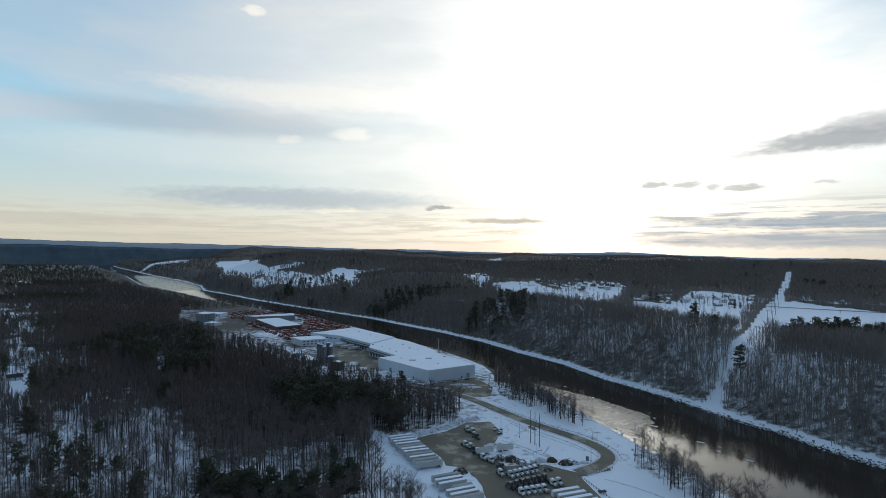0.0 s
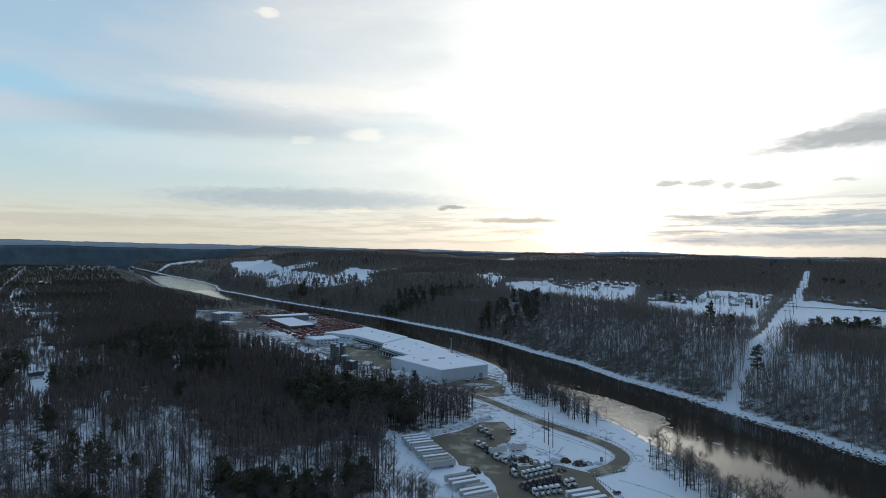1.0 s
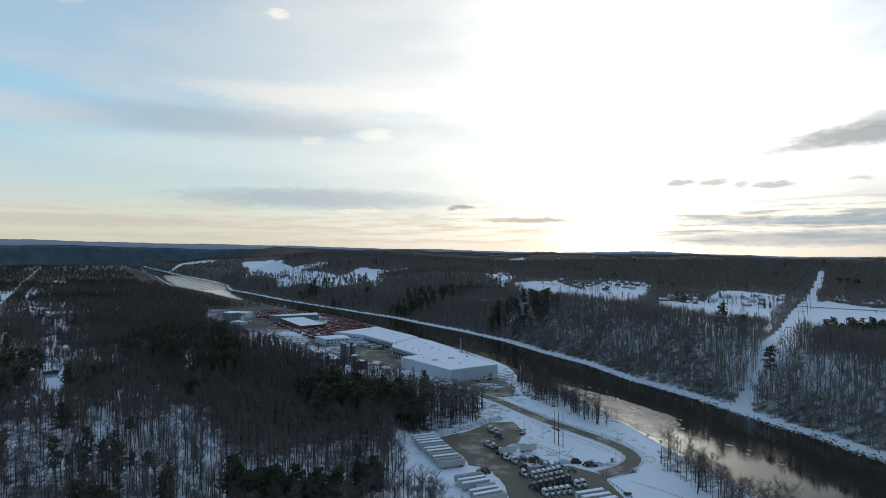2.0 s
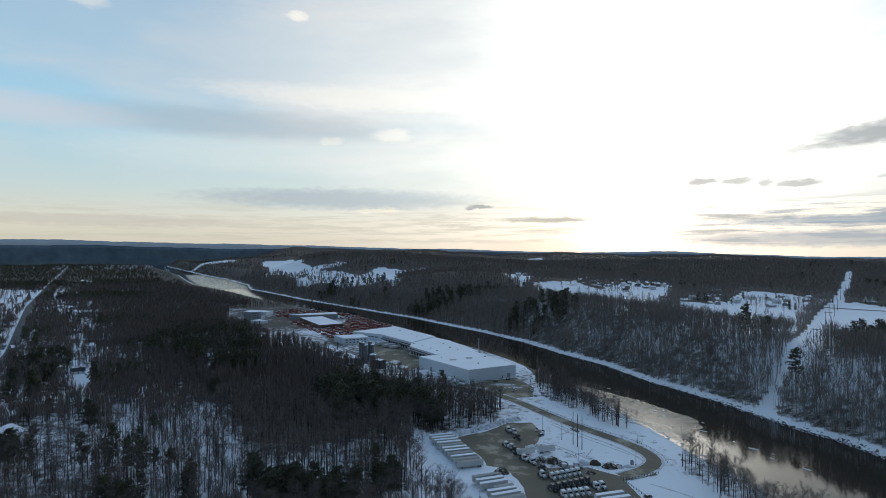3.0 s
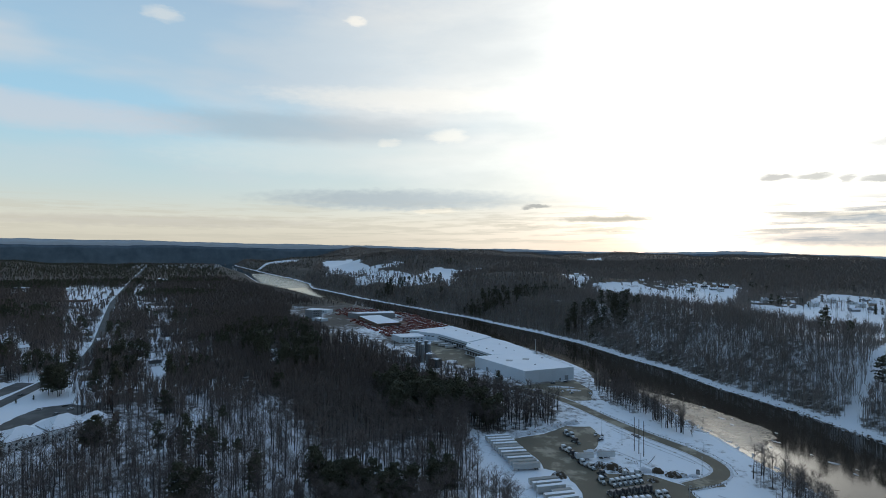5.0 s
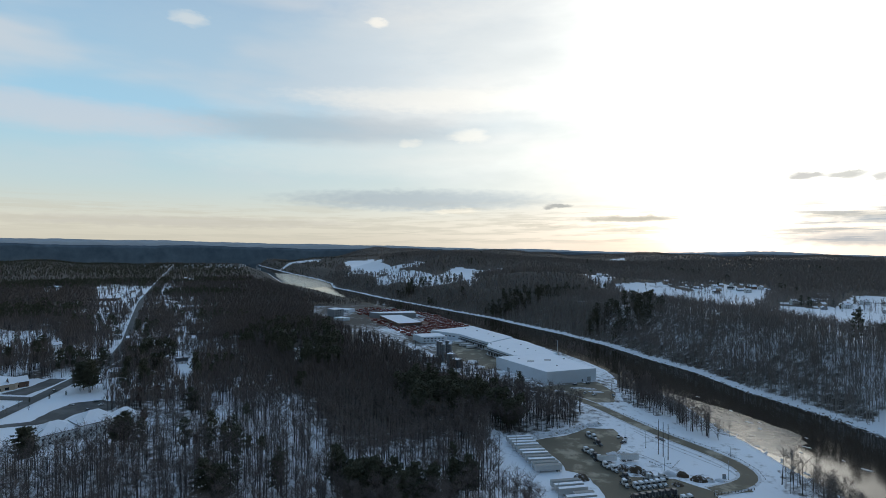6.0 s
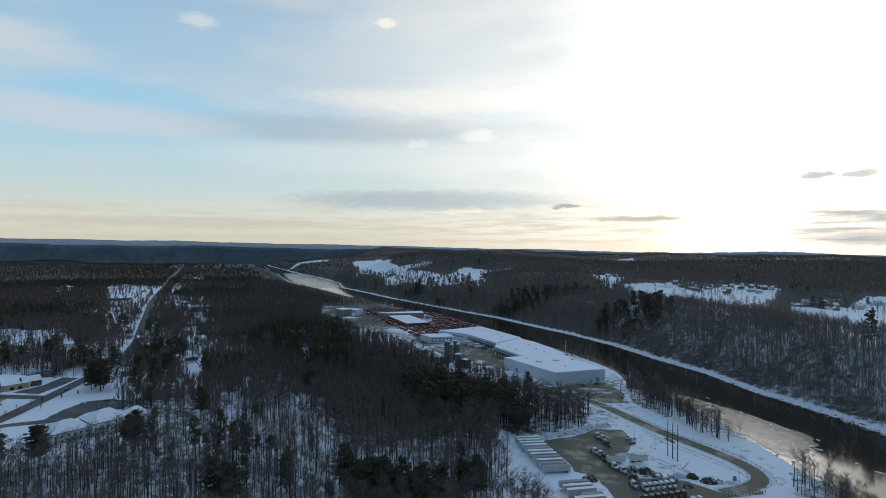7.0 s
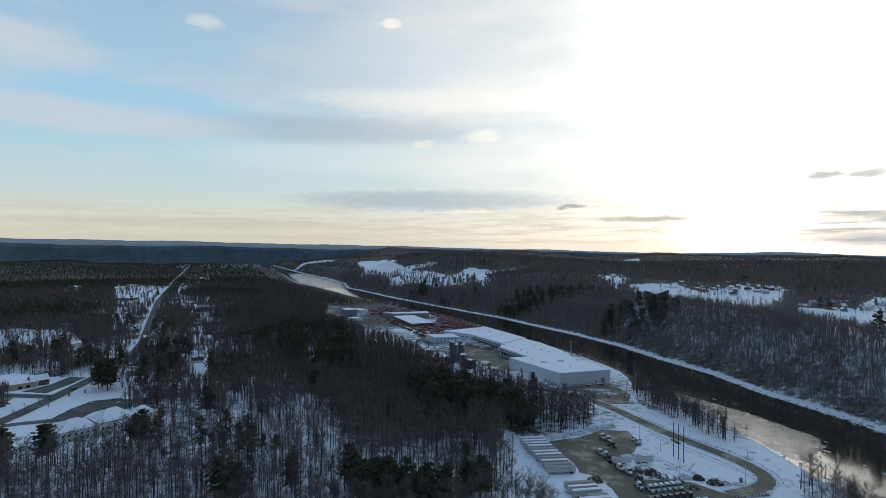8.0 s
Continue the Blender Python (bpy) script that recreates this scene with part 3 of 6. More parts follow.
sheet("parking_lot", [(-620, 316), (-520, 338), (-470, 348), (-475, 358), (-530, 350), (-620, 330)], 0.12, M["mud"], "brown bare verge beside a side road", "verge")
draped("road_3", [(-620, 335), (-540, 352), (-485, 363), (-444, 368)], 11, M["asphalt"], 0.22, "grey side road that meets the main road", "road")
draped("road_4", [(545, 905), (575, 878), (612, 850), (680, 795), (780, 700)], 8, M["asphalt"], 0.3, "dark country road across a snowy field", "road")

# plots: x, y, turn, kind
PLOTS = [(385, 1012, 20, 0), (423, 1039, -15, 1), (410, 968, 30, 2), (491, 1012, 10, 0), (514, 1000, 80, 3), (470, 905, 15, 1), (530, 970, -20, 2), (584, 1002, 25, 0), (466, 1102, 5, 4), (505, 925, 40, 1), (455, 985, 60, 3),
         (85, 1297, 10, 0), (105, 1330, 70, 1), (339, 1266, 20, 2), (350, 1232, -30, 3), (366, 1178, 15, 0), (282, 1223, 40, 1), (339, 1345, 0, 2), (292, 1360, 50, 3), (254, 1352, 20, 0), (393, 1245, 12, 4), (318, 1200, -20, 2), (415, 1205, 30, 1), (300, 1150, 10, 3),
         (240, 1330, -10, 1), (370, 1300, 70, 0), (560, 1040, 15, 1), (320, 1240, 25, 0), (300, 1265, 60, 1), (345, 1300, 10, 3), (380, 1270, 35, 2), (410, 1240, 50, 0), (270, 1250, 0, 1), (230, 1290, 30, 2), (360, 1205, 5, 1), (440, 960, 20, 0), (400, 940, 75, 1), (505, 955, 10, 0), (545, 1000, 30, 2), (570, 980, 10, 1), (700, 930, 35, 1), (735, 905, 35, 3), (675, 985, 10, 0),
         (-441, 452, 25, 2), (-587, 762, 45, 0), (-773, 924, 40, 1), (-662, 681, 50, 2), (-863, 762, 20, 3), (-600, 640, 60, 1), (-640, 800, 130, 0), (-690, 850, 45, 3), (-760, 960, 135, 2), (-820, 820, 40, 0), (-930, 1100, 45, 1),
         (-900, 900, 45, 2), (-1000, 1180, 40, 0), (-1060, 1250, 130, 3), (-1086, 1596, 30, 0), (-1100, 1560, 80, 1), (-1482, 1887, 20, 0), (-1540, 1930, 60, 2), (-480, 560, 70, 1), (-500, 640, 30, 0), (-420, 520, 45, 3),
         (-560, 690, 45, 2), (-700, 720, 45, 1), (-980, 1010, 45, 0), (-1150, 1420, 45, 1), (-1240, 1330, 40, 2), (-300, 610, 20, 1), (-640, 560, 70, 0)]
FIELDS = [
    [(30, 470), (48, 476), (52, 560), (8, 680), (-108, 848), (-250, 1028), (-430, 1160), (-560, 1090), (-470, 930), (-385, 815), (-290, 703), (-238, 662), (-192, 626), (-172, 582), (-128, 552), (-104, 540), (-64, 505), (-22, 450), (5, 436), (25, 446)],
    [(15, 470), (45, 470), (75, 425), (116, 375), (120, 345), (117, 322), (135, 260), (150, 210), (5, 205), (-8, 250), (-16, 285), (-30, 312), (-46, 350), (-40, 372), (0, 390), (12, 405)],
    [(-395, 240), (-440, 300), (-470, 345), (-560, 330), (-575, 425), (-470, 425), (-440, 395), (-375, 395), (-345, 352), (-318, 345), (-325, 285), (-345, 250), (-372, 235)],
    [(-345, 262), (-316, 236), (-296, 264), (-290, 305), (-298, 345), (-320, 345), (-330, 300)],
    [(100, 402), (135, 400), (150, 345), (112, 345)],
    # village fields on the plateau
    [(117, 1207), (164, 1267), (214, 1286), (235, 1217), (252, 1174), (294, 1219), (381, 1394), (373, 1289), (440, 1297), (397, 1148), (300, 915), (235, 815), (200, 810), (180, 835), (159, 885), (140, 1000), (112, 1038)],
    [(304, 907), (359, 972), (409, 944), (537, 1149), (587, 1151), (610, 1011), (513, 868), (392, 690), (326, 606), (286, 626), (260, 665)],
    [(48, 1335), (154, 1897), (119, 1236), (87, 1144), (66, 1211)],
    # open field beyond the power line
    [(596, 950), (638, 971), (651, 916), (659, 852), (670, 801), (700, 740), (560, 600), (490, 585), (425, 565), (370, 552), (335, 530), (318, 535), (380, 640), (470, 762)],
    # orchard and pastures on the far hill
    [(-594, 1679), (-588, 1757), (-513, 1756), (-394, 1651), (-372, 1753), (-267, 1360), (-324, 1356), (-399, 1419), (-487, 1501), (-574, 1611)],
    [(-1221, 2819), (-1094, 2982), (-701, 1997), (-688, 1920), (-613, 1829), (-548, 1841), (-497, 1888), (-508, 1806), (-553, 1763), (-621, 1744), (-600, 1680), (-830, 1925), (-821, 1994)],
    [(-368, 1733), (-343, 1797), (-253, 1773), (-187, 1828), (-173, 1730), (-238, 1662), (-273, 1609), (-206, 1340), (-218, 1285), (-300, 1450)],
    [(-1800, 3060), (-1663, 3124), (-1427, 2979), (-1407, 2904), (-1529, 2961)], [(300, 3604), (392, 3832), (360, 3518), (287, 3456)],
    # plots along the main road
    [(-920, 619), (-892, 684), (-799, 676), (-690, 619), (-628, 545), (-640, 500), (-700, 470)], [(-1659, 1604), (-1528, 1572), (-1371, 1532), (-1173, 1299), (-957, 1026), (-1016, 1005), (-1220, 1171)],
    [(-1215, 1399), (-1436, 1703), (-1217, 1469), (-1119, 1315)], [(-837, 967), (-924, 1106), (-840, 1060), (-782, 961)], [(-1628, 1358), (-1595, 1409), (-1467, 1296), (-1480, 1234)], [(-1557, 1863), (-1542, 1983), (-1328, 1723), (-1404, 1709)],
    [(-430, 528), (-412, 540), (-362, 471), (-330, 425), (-347, 420)], [(-575, 700), (-569, 731), (-470, 610), (-455, 570)], [(-281, 376), (-274, 385), (-240, 350), (-250, 345)], [(-223, 388), (-214, 395), (-202, 373), (-208, 365)], [(-336, 612), (-310, 612), (-294, 570), (-305, 557)],
    [(-53, 382), (-37, 370), (-23, 340), (-12, 270), (-28, 270), (-42, 330)], [(-640, 560), (-600, 545), (-560, 500), (-590, 495)],
]


# ---------------------------------------------------------------- woods
def sliver(p, q, w, rng):
    """A thin pointed triangle from p to q, w wide at its foot."""
    p, q = np.asarray(p, float), np.asarray(q, float)
    s = np.cross(q - p, rng.normal(size=3))
    s *= w / 2 / (np.linalg.norm(s) + 1e-9)
    return [p - s, p + s, q]


def tube(points, radii, sides):
    v, f = [], []
    for (x, y, z), r in zip(points, radii):
        for k in range(sides):
            a = 2 * math.pi * k / sides
            v.append((x + r * math.cos(a), y + r * math.sin(a), z))
    for i in range(len(points) - 1):
        for k in range(sides):
            a, b = i * sides + k, i * sides + (k + 1) % sides
            f += [(a, b, b + sides), (a, b + sides, a + sides)]
    return v, f


def bare_tree(rng, sides, limbs, twigs, tw, trunk_r=0.2, h=20.0, low=0.46):
    """Corners, triangles and material slots of a leafless tree: 0 bark, 1 twigs."""
    lean = rng.uniform(-0.7, 0.7, 2)
    pts = [(0, 0, -0.6)] + [(lean[0] * t + rng.uniform(-.12, .12), lean[1] * t + rng.uniform(-.12, .12), h * t) for t in (0.3, 0.6, 0.85)]
    V, T = tube(pts, [trunk_r * 1.3, trunk_r, trunk_r * 0.65, trunk_r * 0.28], sides)
    V, T = [np.array(q, float) for q in V], list(T)
    S = [0] * len(T)

    def put(tri, slot):
        n = len(V)
        V.extend(tri)
        T.append((n, n + 1, n + 2))
        S.append(slot)
    tips = []
    for _ in range(limbs):
        t = rng.uniform(low, 0.88)
        a, up = rng.uniform(0, 2 * math.pi), rng.uniform(0.4, 1.4)
        d = np.array([math.cos(a), math.sin(a), up])
        d /= np.linalg.norm(d)
        ln = h * rng.uniform(0.18, 0.34) * (1.3 - t * 0.65)
        p = np.array([lean[0] * t, lean[1] * t, h * t])
        q = p + d * ln
        for _ in range(2 if sides > 3 else 1):
            put(sliver(p, q, trunk_r * 0.8, rng), 0)
        tips.append((p, q))
    tips.append((np.array([*lean * 0.7, h * 0.7]), np.array([*lean, h])))
    for _ in range(twigs):
        p, q = tips[rng.integers(len(tips))]
        o = p + (q - p) * rng.uniform(0.3, 1.0)
        a = rng.uniform(0, 2 * math.pi)
        d = np.array([math.cos(a), math.sin(a), rng.uniform(0.1, 1.8)])
        d *= rng.uniform(0.07, 0.18) * h / np.linalg.norm(d)
        put(sliver(o, o + d, tw * rng.uniform(0.6, 1.4), rng), 1)
    return np.array(V), np.array(T), np.array(S)


def sketch_tree(rng, boughs, w, h=17.0, low=0.35):
    """A far leafless tree: a pointed trunk and steep fanned boughs; slots 0 bark, 1 twigs."""
    V, T, S = [], [], []

    def put(tri, slot):
        n = len(V)
        V.extend(tri)
        T.append((n, n + 1, n + 2))
        S.append(slot)
    lean = rng.uniform(-0.8, 0.8, 2)
    put(sliver((0, 0, -1), (*lean, h * 0.95), 0.42, rng), 0)
    for _ in range(2 if boughs > 8 else 0):
        o = rng.uniform(-2.6, 2.6, 2)
        put(sliver((*o, -1), (*(o + rng.uniform(-0.8, 0.8, 2)), h * rng.uniform(0.5, 0.85)), 0.26, rng), 0)
    for _ in range(boughs):
        t = rng.uniform(low, 0.85)
        a = rng.uniform(0, 2 * math.pi)
        p = np.array([lean[0] * t, lean[1] * t, h * t])
        out = rng.uniform(0.5, 2.9) * h / 17
        up = h * rng.uniform(0.14, 0.40) * (1.2 - t) + 1.6
        put(sliver(p + np.array([math.cos(a), math.sin(a), 0]) * out * rng.uniform(0, 0.5), p + np.array([math.cos(a) * out, math.sin(a) * out, up]), w * rng.uniform(0.6, 1.4), rng), 1)
    return np.array(V), np.array(T), np.array(S)


def pine_tree(rng, whorls, per, clump, h=20.0, size=0.9, foot=0.22, wide=0.27):
    """A white pine: bare lower trunk, uneven tiers of needle tufts; slots 0 bark, 1 needles."""
    V, T = tube([(0, 0, -0.6), (0.1, 0, h * 0.5), (0, 0.1, h * 0.97)], [0.3, 0.2, 0.04], 4)
    V, T = [np.array(q, float) for q in V], list(T)
    S = [0] * len(T)
    for k in range(whorls):
        t = foot + (1 - foot) * (k + rng.uniform(0, 0.7)) / whorls
        reach = h * wide * max(0.12, 1 - ((t - 0.42) / 0.60) ** 2) ** 0.6 * rng.uniform(0.55, 1.2)
        for _ in range(per):
            a = rng.uniform(0, 2 * math.pi)
            ln = reach * rng.uniform(0.45, 1.1)
            tip = np.array([math.cos(a) * ln, math.sin(a) * ln, h * t + rng.uniform(-0.02, 0.06) * h])
            root = np.array([0, 0, h * t])
            n = len(V)
            V.extend(sliver(root, tip, 0.12, rng))
            T.append((n, n + 1, n + 2))
            S.append(0)
            for _ in range(clump):
                c = root + (tip - root) * rng.uniform(0.3, 1.0) + rng.normal(size=3) * size * np.array([0.42, 0.42, 0.2])
                d = rng.normal(size=3)
                d[2] = abs(d[2]) * 0.5 + 0.1
                d *= size * rng.uniform(0.6, 1.3) / np.linalg.norm(d)
                e = np.cross(d, rng.normal(size=3))
                e *= size * rng.uniform(0.25, 0.5) / (np.linalg.norm(e) + 1e-9)
                n = len(V)
                V.extend([c - e - d * 0.4, c + e - d * 0.4, c + d * 0.6])
                T.append((n, n + 1, n + 2))
                S.append(1)
    return np.array(V), np.array(T), np.array(S)


def scatter(name, protos, places, mats, label, category, rng):
    """Joins many trees, each turned and scaled, into one stand. places: x, y, z, scale."""
    VV, TT, SS, base = [], [], [], 0
    pick = rng.integers(len(protos), size=len(places))
    for k, (pv, pt, ps) in enumerate(protos):
        P = places[pick == k]
        if not len(P):
            continue
        a = rng.uniform(0, 2 * math.pi, len(P))
        c, s = np.cos(a)[:, None], np.sin(a)[:, None]
        sc, wd = P[:, 3:4], P[:, 3:4] * rng.uniform(0.85, 1.15, (len(P), 1))
        x = (pv[None, :, 0] * c - pv[None, :, 1] * s) * wd + P[:, 0:1]
        y = (pv[None, :, 0] * s + pv[None, :, 1] * c) * wd + P[:, 1:2]
        z = pv[None, :, 2] * sc + P[:, 2:3]
        VV.append(np.stack([x, y, z], -1).reshape(-1, 3))
        TT.append((pt[None] + (np.arange(len(P)) * len(pv))[:, None, None] + base).reshape(-1, 3))
        SS.append(np.tile(ps, len(P)))
        base += len(P) * len(pv)
    ob = link_mesh(name, np.concatenate(VV), np.concatenate(TT), mats, np.concatenate(SS))
    return tagged(ob, label, category, kind="stuff")


def seeds(rng, r0, r1, spacing, a0=-57, a1=43):
    """Jittered places over a ring sector, by even area."""
    n = int(radians(a1 - a0) / 2 * (r1 * r1 - r0 * r0) / spacing ** 2)
    r = np.sqrt(rng.uniform(r0 * r0, r1 * r1, n))
    a = np.radians(rng.uniform(a0, a1, n))
    return r * np.sin(a), r * np.cos(a)


ORCHARD, VILLAGE = (-594, 1679), ((117, 1207), (304, 907), (48, 1335))
ROADSIDE = ((-920, 619), (-1659, 1604), (-1215, 1399), (-837, 967), (-575, 700))


def woodland(x, y):
    """How thickly trees stand, 0 to 1."""
    df, sf = line_distance(x, y, BK[:, :2])
    dn, sn = line_distance(x, y, BK[:, 2:])
    far, near = np.where(sf > 0, df, 0), np.where(sn < 0, dn, 0)
    w = np.where(far > 0, smooth01(far, 8, 13), np.where(near > 0, smooth01(near, 7, 13), 0.0))
    w = np.where(np.hypot(x, y) > 4870, 1.0, w)
    rag = 4 + 0.007 * np.hypot(x, y)
    xj, yj = x + rag * wave(x, y, 1.8 * rag, 1.0), y + rag * wave(x, y, 2 * rag, 5.0)
    for hx, hy, _, _ in PLOTS:
        w = np.where(np.hypot(xj - hx, yj - hy) < (19 if hx < 0 else 15), 0.0, w)
    for f in FIELDS:
        w = np.where(inside(xj, yj, f), (0.22 if f[0] == ORCHARD else 0.25 if f[0] in ROADSIDE else 0.02 + 0.16 * smooth01(wave(x, y, 30, 7.0), 0.1, 0.6) * (y > 880) if f[0] in VILLAGE else 0.0) * w, w)
    d, _ = line_distance(x, y, [np.array(p) for p in CUT])
    w = np.where(d < 7.5 + 8.5 * smooth01(y, 490, 540) - 7 * smooth01(y, 800, 1000), 0.0, w)
    d, _ = line_distance(x, y, [np.array(p) for p in MAIN_ROAD])
    w = np.where(d < 7.2, 0.0, w)
    town = np.exp(-((d - 20) / 90) ** 2) * (y > 380) * (y < 1700)
    return w * (1 - 0.55 * town * smooth01(wave(x, y, 28, 6.0), -0.5, 0.4))


def glades(x, y):
    """Thinner woods with snow showing, on the camera's side of the river."""
    _, side = line_distance(x, y, BK[:, 2:])
    near = 1 - smooth01(np.hypot(x, y), 430, 520)
    return 1 - np.where(side < 0, 0.6 * near + 0.1, 0.1) * smooth01(wave(x, y, 45, 12.0) + 0.4 * wave(x, y, 17, 2.0), 0.45, 0.85)


build_ground()
rng = np.random.default_rng(11)
mid = [bare_tree(rng, 4, 10, 112, 0.13, 0.18) for _ in range(8)]
thin = [sketch_tree(rng, 24, 0.36, 18.5, 0.42) for _ in range(8)]
airy = [sketch_tree(rng, 22, 0.21, 18.5, 0.5) for _ in range(8)]
tuft = [sketch_tree(rng, 12, 1.25, 18, 0.25) for _ in range(6)]
mound = [sketch_tree(rng, 9, 2.8, 15, 0.05) for _ in range(6)]
pine_mid = [pine_tree(rng, 12, 7, 7, size=1.25, foot=0.25, wide=0.27) for _ in range(6)]
pine_far = [pine_tree(rng, 8, 6, 5, size=1.9, foot=0.2) for _ in range(5)]


def near_side(x, y): return line_distance(x, y, BK[:, 2:])[1] < 0


def stand(name, protos, r0, r1, spacing, keep, mats, label, category, s0, s1):
    x, y = seeds(rng, r0, r1, spacing)
    ok = rng.uniform(size=len(x)) < woodland(x, y) * keep(x, y)
    x, y = x[ok], y[ok]
    dn, sn = line_distance(x, y, BK[:, 2:])
    df, sf = line_distance(x, y, BK[:, :2])
    low = (sn < 0) & (dn < 34) & (y < 640)
    open_bank = (sn < 0) & (dn < 110) & (y > 1120)
    ok = (~low | (rng.uniform(size=len(x)) < 0.2)) & ~(open_bank & (dn < 45))
    grow = np.where(low | open_bank, 0.54, np.where((sf > 0) & (df < 130) & (y < 900), 1.28, 1.0))
    P = np.c_[x, y, land(x, y), rng.uniform(s0, s1, len(x)) * rng.uniform(0.85, 1.1, len(x)) * grow][ok]
    return scatter(name, protos, P, mats, label, category, rng)


GROVES = [(-85, 415, 42, 34), (-120, 440, 26, 22), (-38, 392, 14, 9), (-360, 655, 88, 75), (-300, 600, 40, 35), (-255, 530, 22, 20), (-420, 760, 60, 50),
          (-510, 480, 14, 25), (-470, 540, 26, 30), (-700, 560, 25, 25), (-640, 680, 60, 40), (-980, 760, 120, 60), (-1015, 860, 110, 60), (-756, 748, 60, 40), (-611, 832, 60, 50), (-1900, 1500, 600, 300), (-2700, 2700, 1500, 1000), (-1500, 1750, 420, 130), (-1000, 1280, 150, 90),
          (270, 486, 9, 7), (345, 508, 16, 8), (375, 528, 16, 9), (400, 545, 20, 8), (100, 850, 60, 60), (-60, 1080, 120, 50), (-330, 1400, 110, 50), (330, 640, 30, 16)]


def pines(x, y):
    """Share of evergreens."""
    n = wave(x, y, 60, 4.0) + 0.6 * wave(x, y, 23, 9.0)
    s = 0.22 * smooth01(n, 0.5, 1.1)
    dn, _ = line_distance(x, y, BK[:, 2:])
    s = s * ((dn > 70) | (y > 800))
    dc, _ = line_distance(x, y, [np.array(p) for p in CUT])
    s = s * (dc > 30)
    for gx, gy, sx, sy in GROVES:
        s = np.maximum(s, smooth01(-((x - gx) / sx) ** 2 - ((y - gy) / sy) ** 2 + 0.4 * wave(x, y, 12, 6.0), -1.2, -0.5))
    return s


# FT: grey far-bank trees, with haze put into lighter bark and twig colours
BT, FT, NT = [M["bark"], M["twig"]], [M["hazed_bark"], M["hazed_twig"]], [M["bark"], M["needle"]]
stand("bare_woods", airy, 380, 460, 4.9, lambda x, y: 0.95 * ~near_side(x, y), FT, "leafless grey hardwoods on the bluffs, lightened for haze", "woods", 0.85, 1.2)
stand("bare_woods", mid, 268, 460, 4.8, lambda x, y: (1 - 0.85 * pines(x, y)) * glades(x, y) * near_side(x, y), BT, "leafless grey-brown hardwoods over snow", "woods", 0.7, 1.15)
for near in (True, False):
    mats, what = (BT, "leafless brown hardwoods on the flat") if near else (FT, "leafless grey hardwoods on the bluffs, lightened for haze")
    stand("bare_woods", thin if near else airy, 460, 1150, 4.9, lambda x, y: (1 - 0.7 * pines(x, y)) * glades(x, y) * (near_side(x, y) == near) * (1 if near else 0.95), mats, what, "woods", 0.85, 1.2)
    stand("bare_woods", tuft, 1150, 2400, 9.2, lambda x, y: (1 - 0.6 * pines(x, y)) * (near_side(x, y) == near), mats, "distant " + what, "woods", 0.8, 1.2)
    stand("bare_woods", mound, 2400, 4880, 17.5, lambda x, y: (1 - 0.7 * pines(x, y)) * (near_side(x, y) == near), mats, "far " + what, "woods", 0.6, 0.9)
slim = [sketch_tree(rng, 9, 0.3, 20, 0.5) for _ in range(6)]
stand("bare_woods", slim, 330, 950, 5.0, lambda x, y: np.where(near_side(x, y), 0, 1 - smooth01(line_distance(x, y, BK[:, :2])[0], 110, 170)) * smooth01(x, 20, 200), FT, "slim grey trunks on the snowy bluff, lightened for haze", "woods", 0.75, 1.0)
stand("bare_woods", mid, 330, 470, 5.2, lambda x, y: near_side(x, y) * (x > -75) * (x < 40), BT, "leafless brown hardwoods behind the truck yard", "woods", 0.75, 1.05)
stand("pine_woods", pine_mid, 290, 700, 6.0, lambda x, y: 0.95 * pines(x, y), NT, "dark green white pines among bare trees", "woods", 0.85, 1.3)
stand("pine_woods", pine_far, 700, 2400, 11, lambda x, y: 0.8 * pines(x, y), NT, "dark distant evergreens among bare woods", "woods", 0.7, 1.1)
stand("pine_woods", mound, 2400, 4880, 15.5, lambda x, y: 0.85 * pines(x, y), NT, "far dark evergreens on the hills", "woods", 0.6, 0.9)


# ---------------------------------------------------------------- building blocks for things
def part(name, bm, mat, parent, label="", at=None):
    """Links a bmesh as one mesh object under a thing or a part. mat: one material or several."""
    me = bpy.data.meshes.new(name)
    bmesh.ops.recalc_face_normals(bm, faces=bm.faces[:])
    bm.to_mesh(me)
    bm.free()
    for m in (mat if isinstance(mat, (list, tuple)) else [mat]):
        me.materials.append(m)
    ob = new(name, me)
    ob.parent = parent
    if at is not None:
        ob.matrix_basis = at
    return tagged(ob, label)


def thing(name, label, category, m=None, group="", kind=""):
    ob = new(name)
    ob.empty_display_size = 1.0
    if m is not None:
        ob.matrix_basis = m
    return tagged(ob, label, category, group, kind)


def prism(poly, z0, z1, bm=None, slot_top=0):
    """An upright block over a plan outline."""
    bm = bm or bmesh.new()
    lo = [bm.verts.new((x, y, z0)) for x, y in poly]
    hi = [bm.verts.new((x, y, z1)) for x, y in poly]
    n = len(poly)
    for i in range(n):
        bm.faces.new((lo[i], lo[(i + 1) % n], hi[(i + 1) % n], hi[i]))
    bm.faces.new(hi).material_index = slot_top
    bm.faces.new(lo[::-1])
    return bm


def box(x0, x1, y0, y1, z0, z1, bm=None, bevel=0.0):
    bm = prism([(x0, y0), (x1, y0), (x1, y1), (x0, y1)], z0, z1, bm)
    if bevel:
        bmesh.ops.bevel(bm, geom=bm.edges[:], offset=bevel, segments=1, affect="EDGES")
    return bm


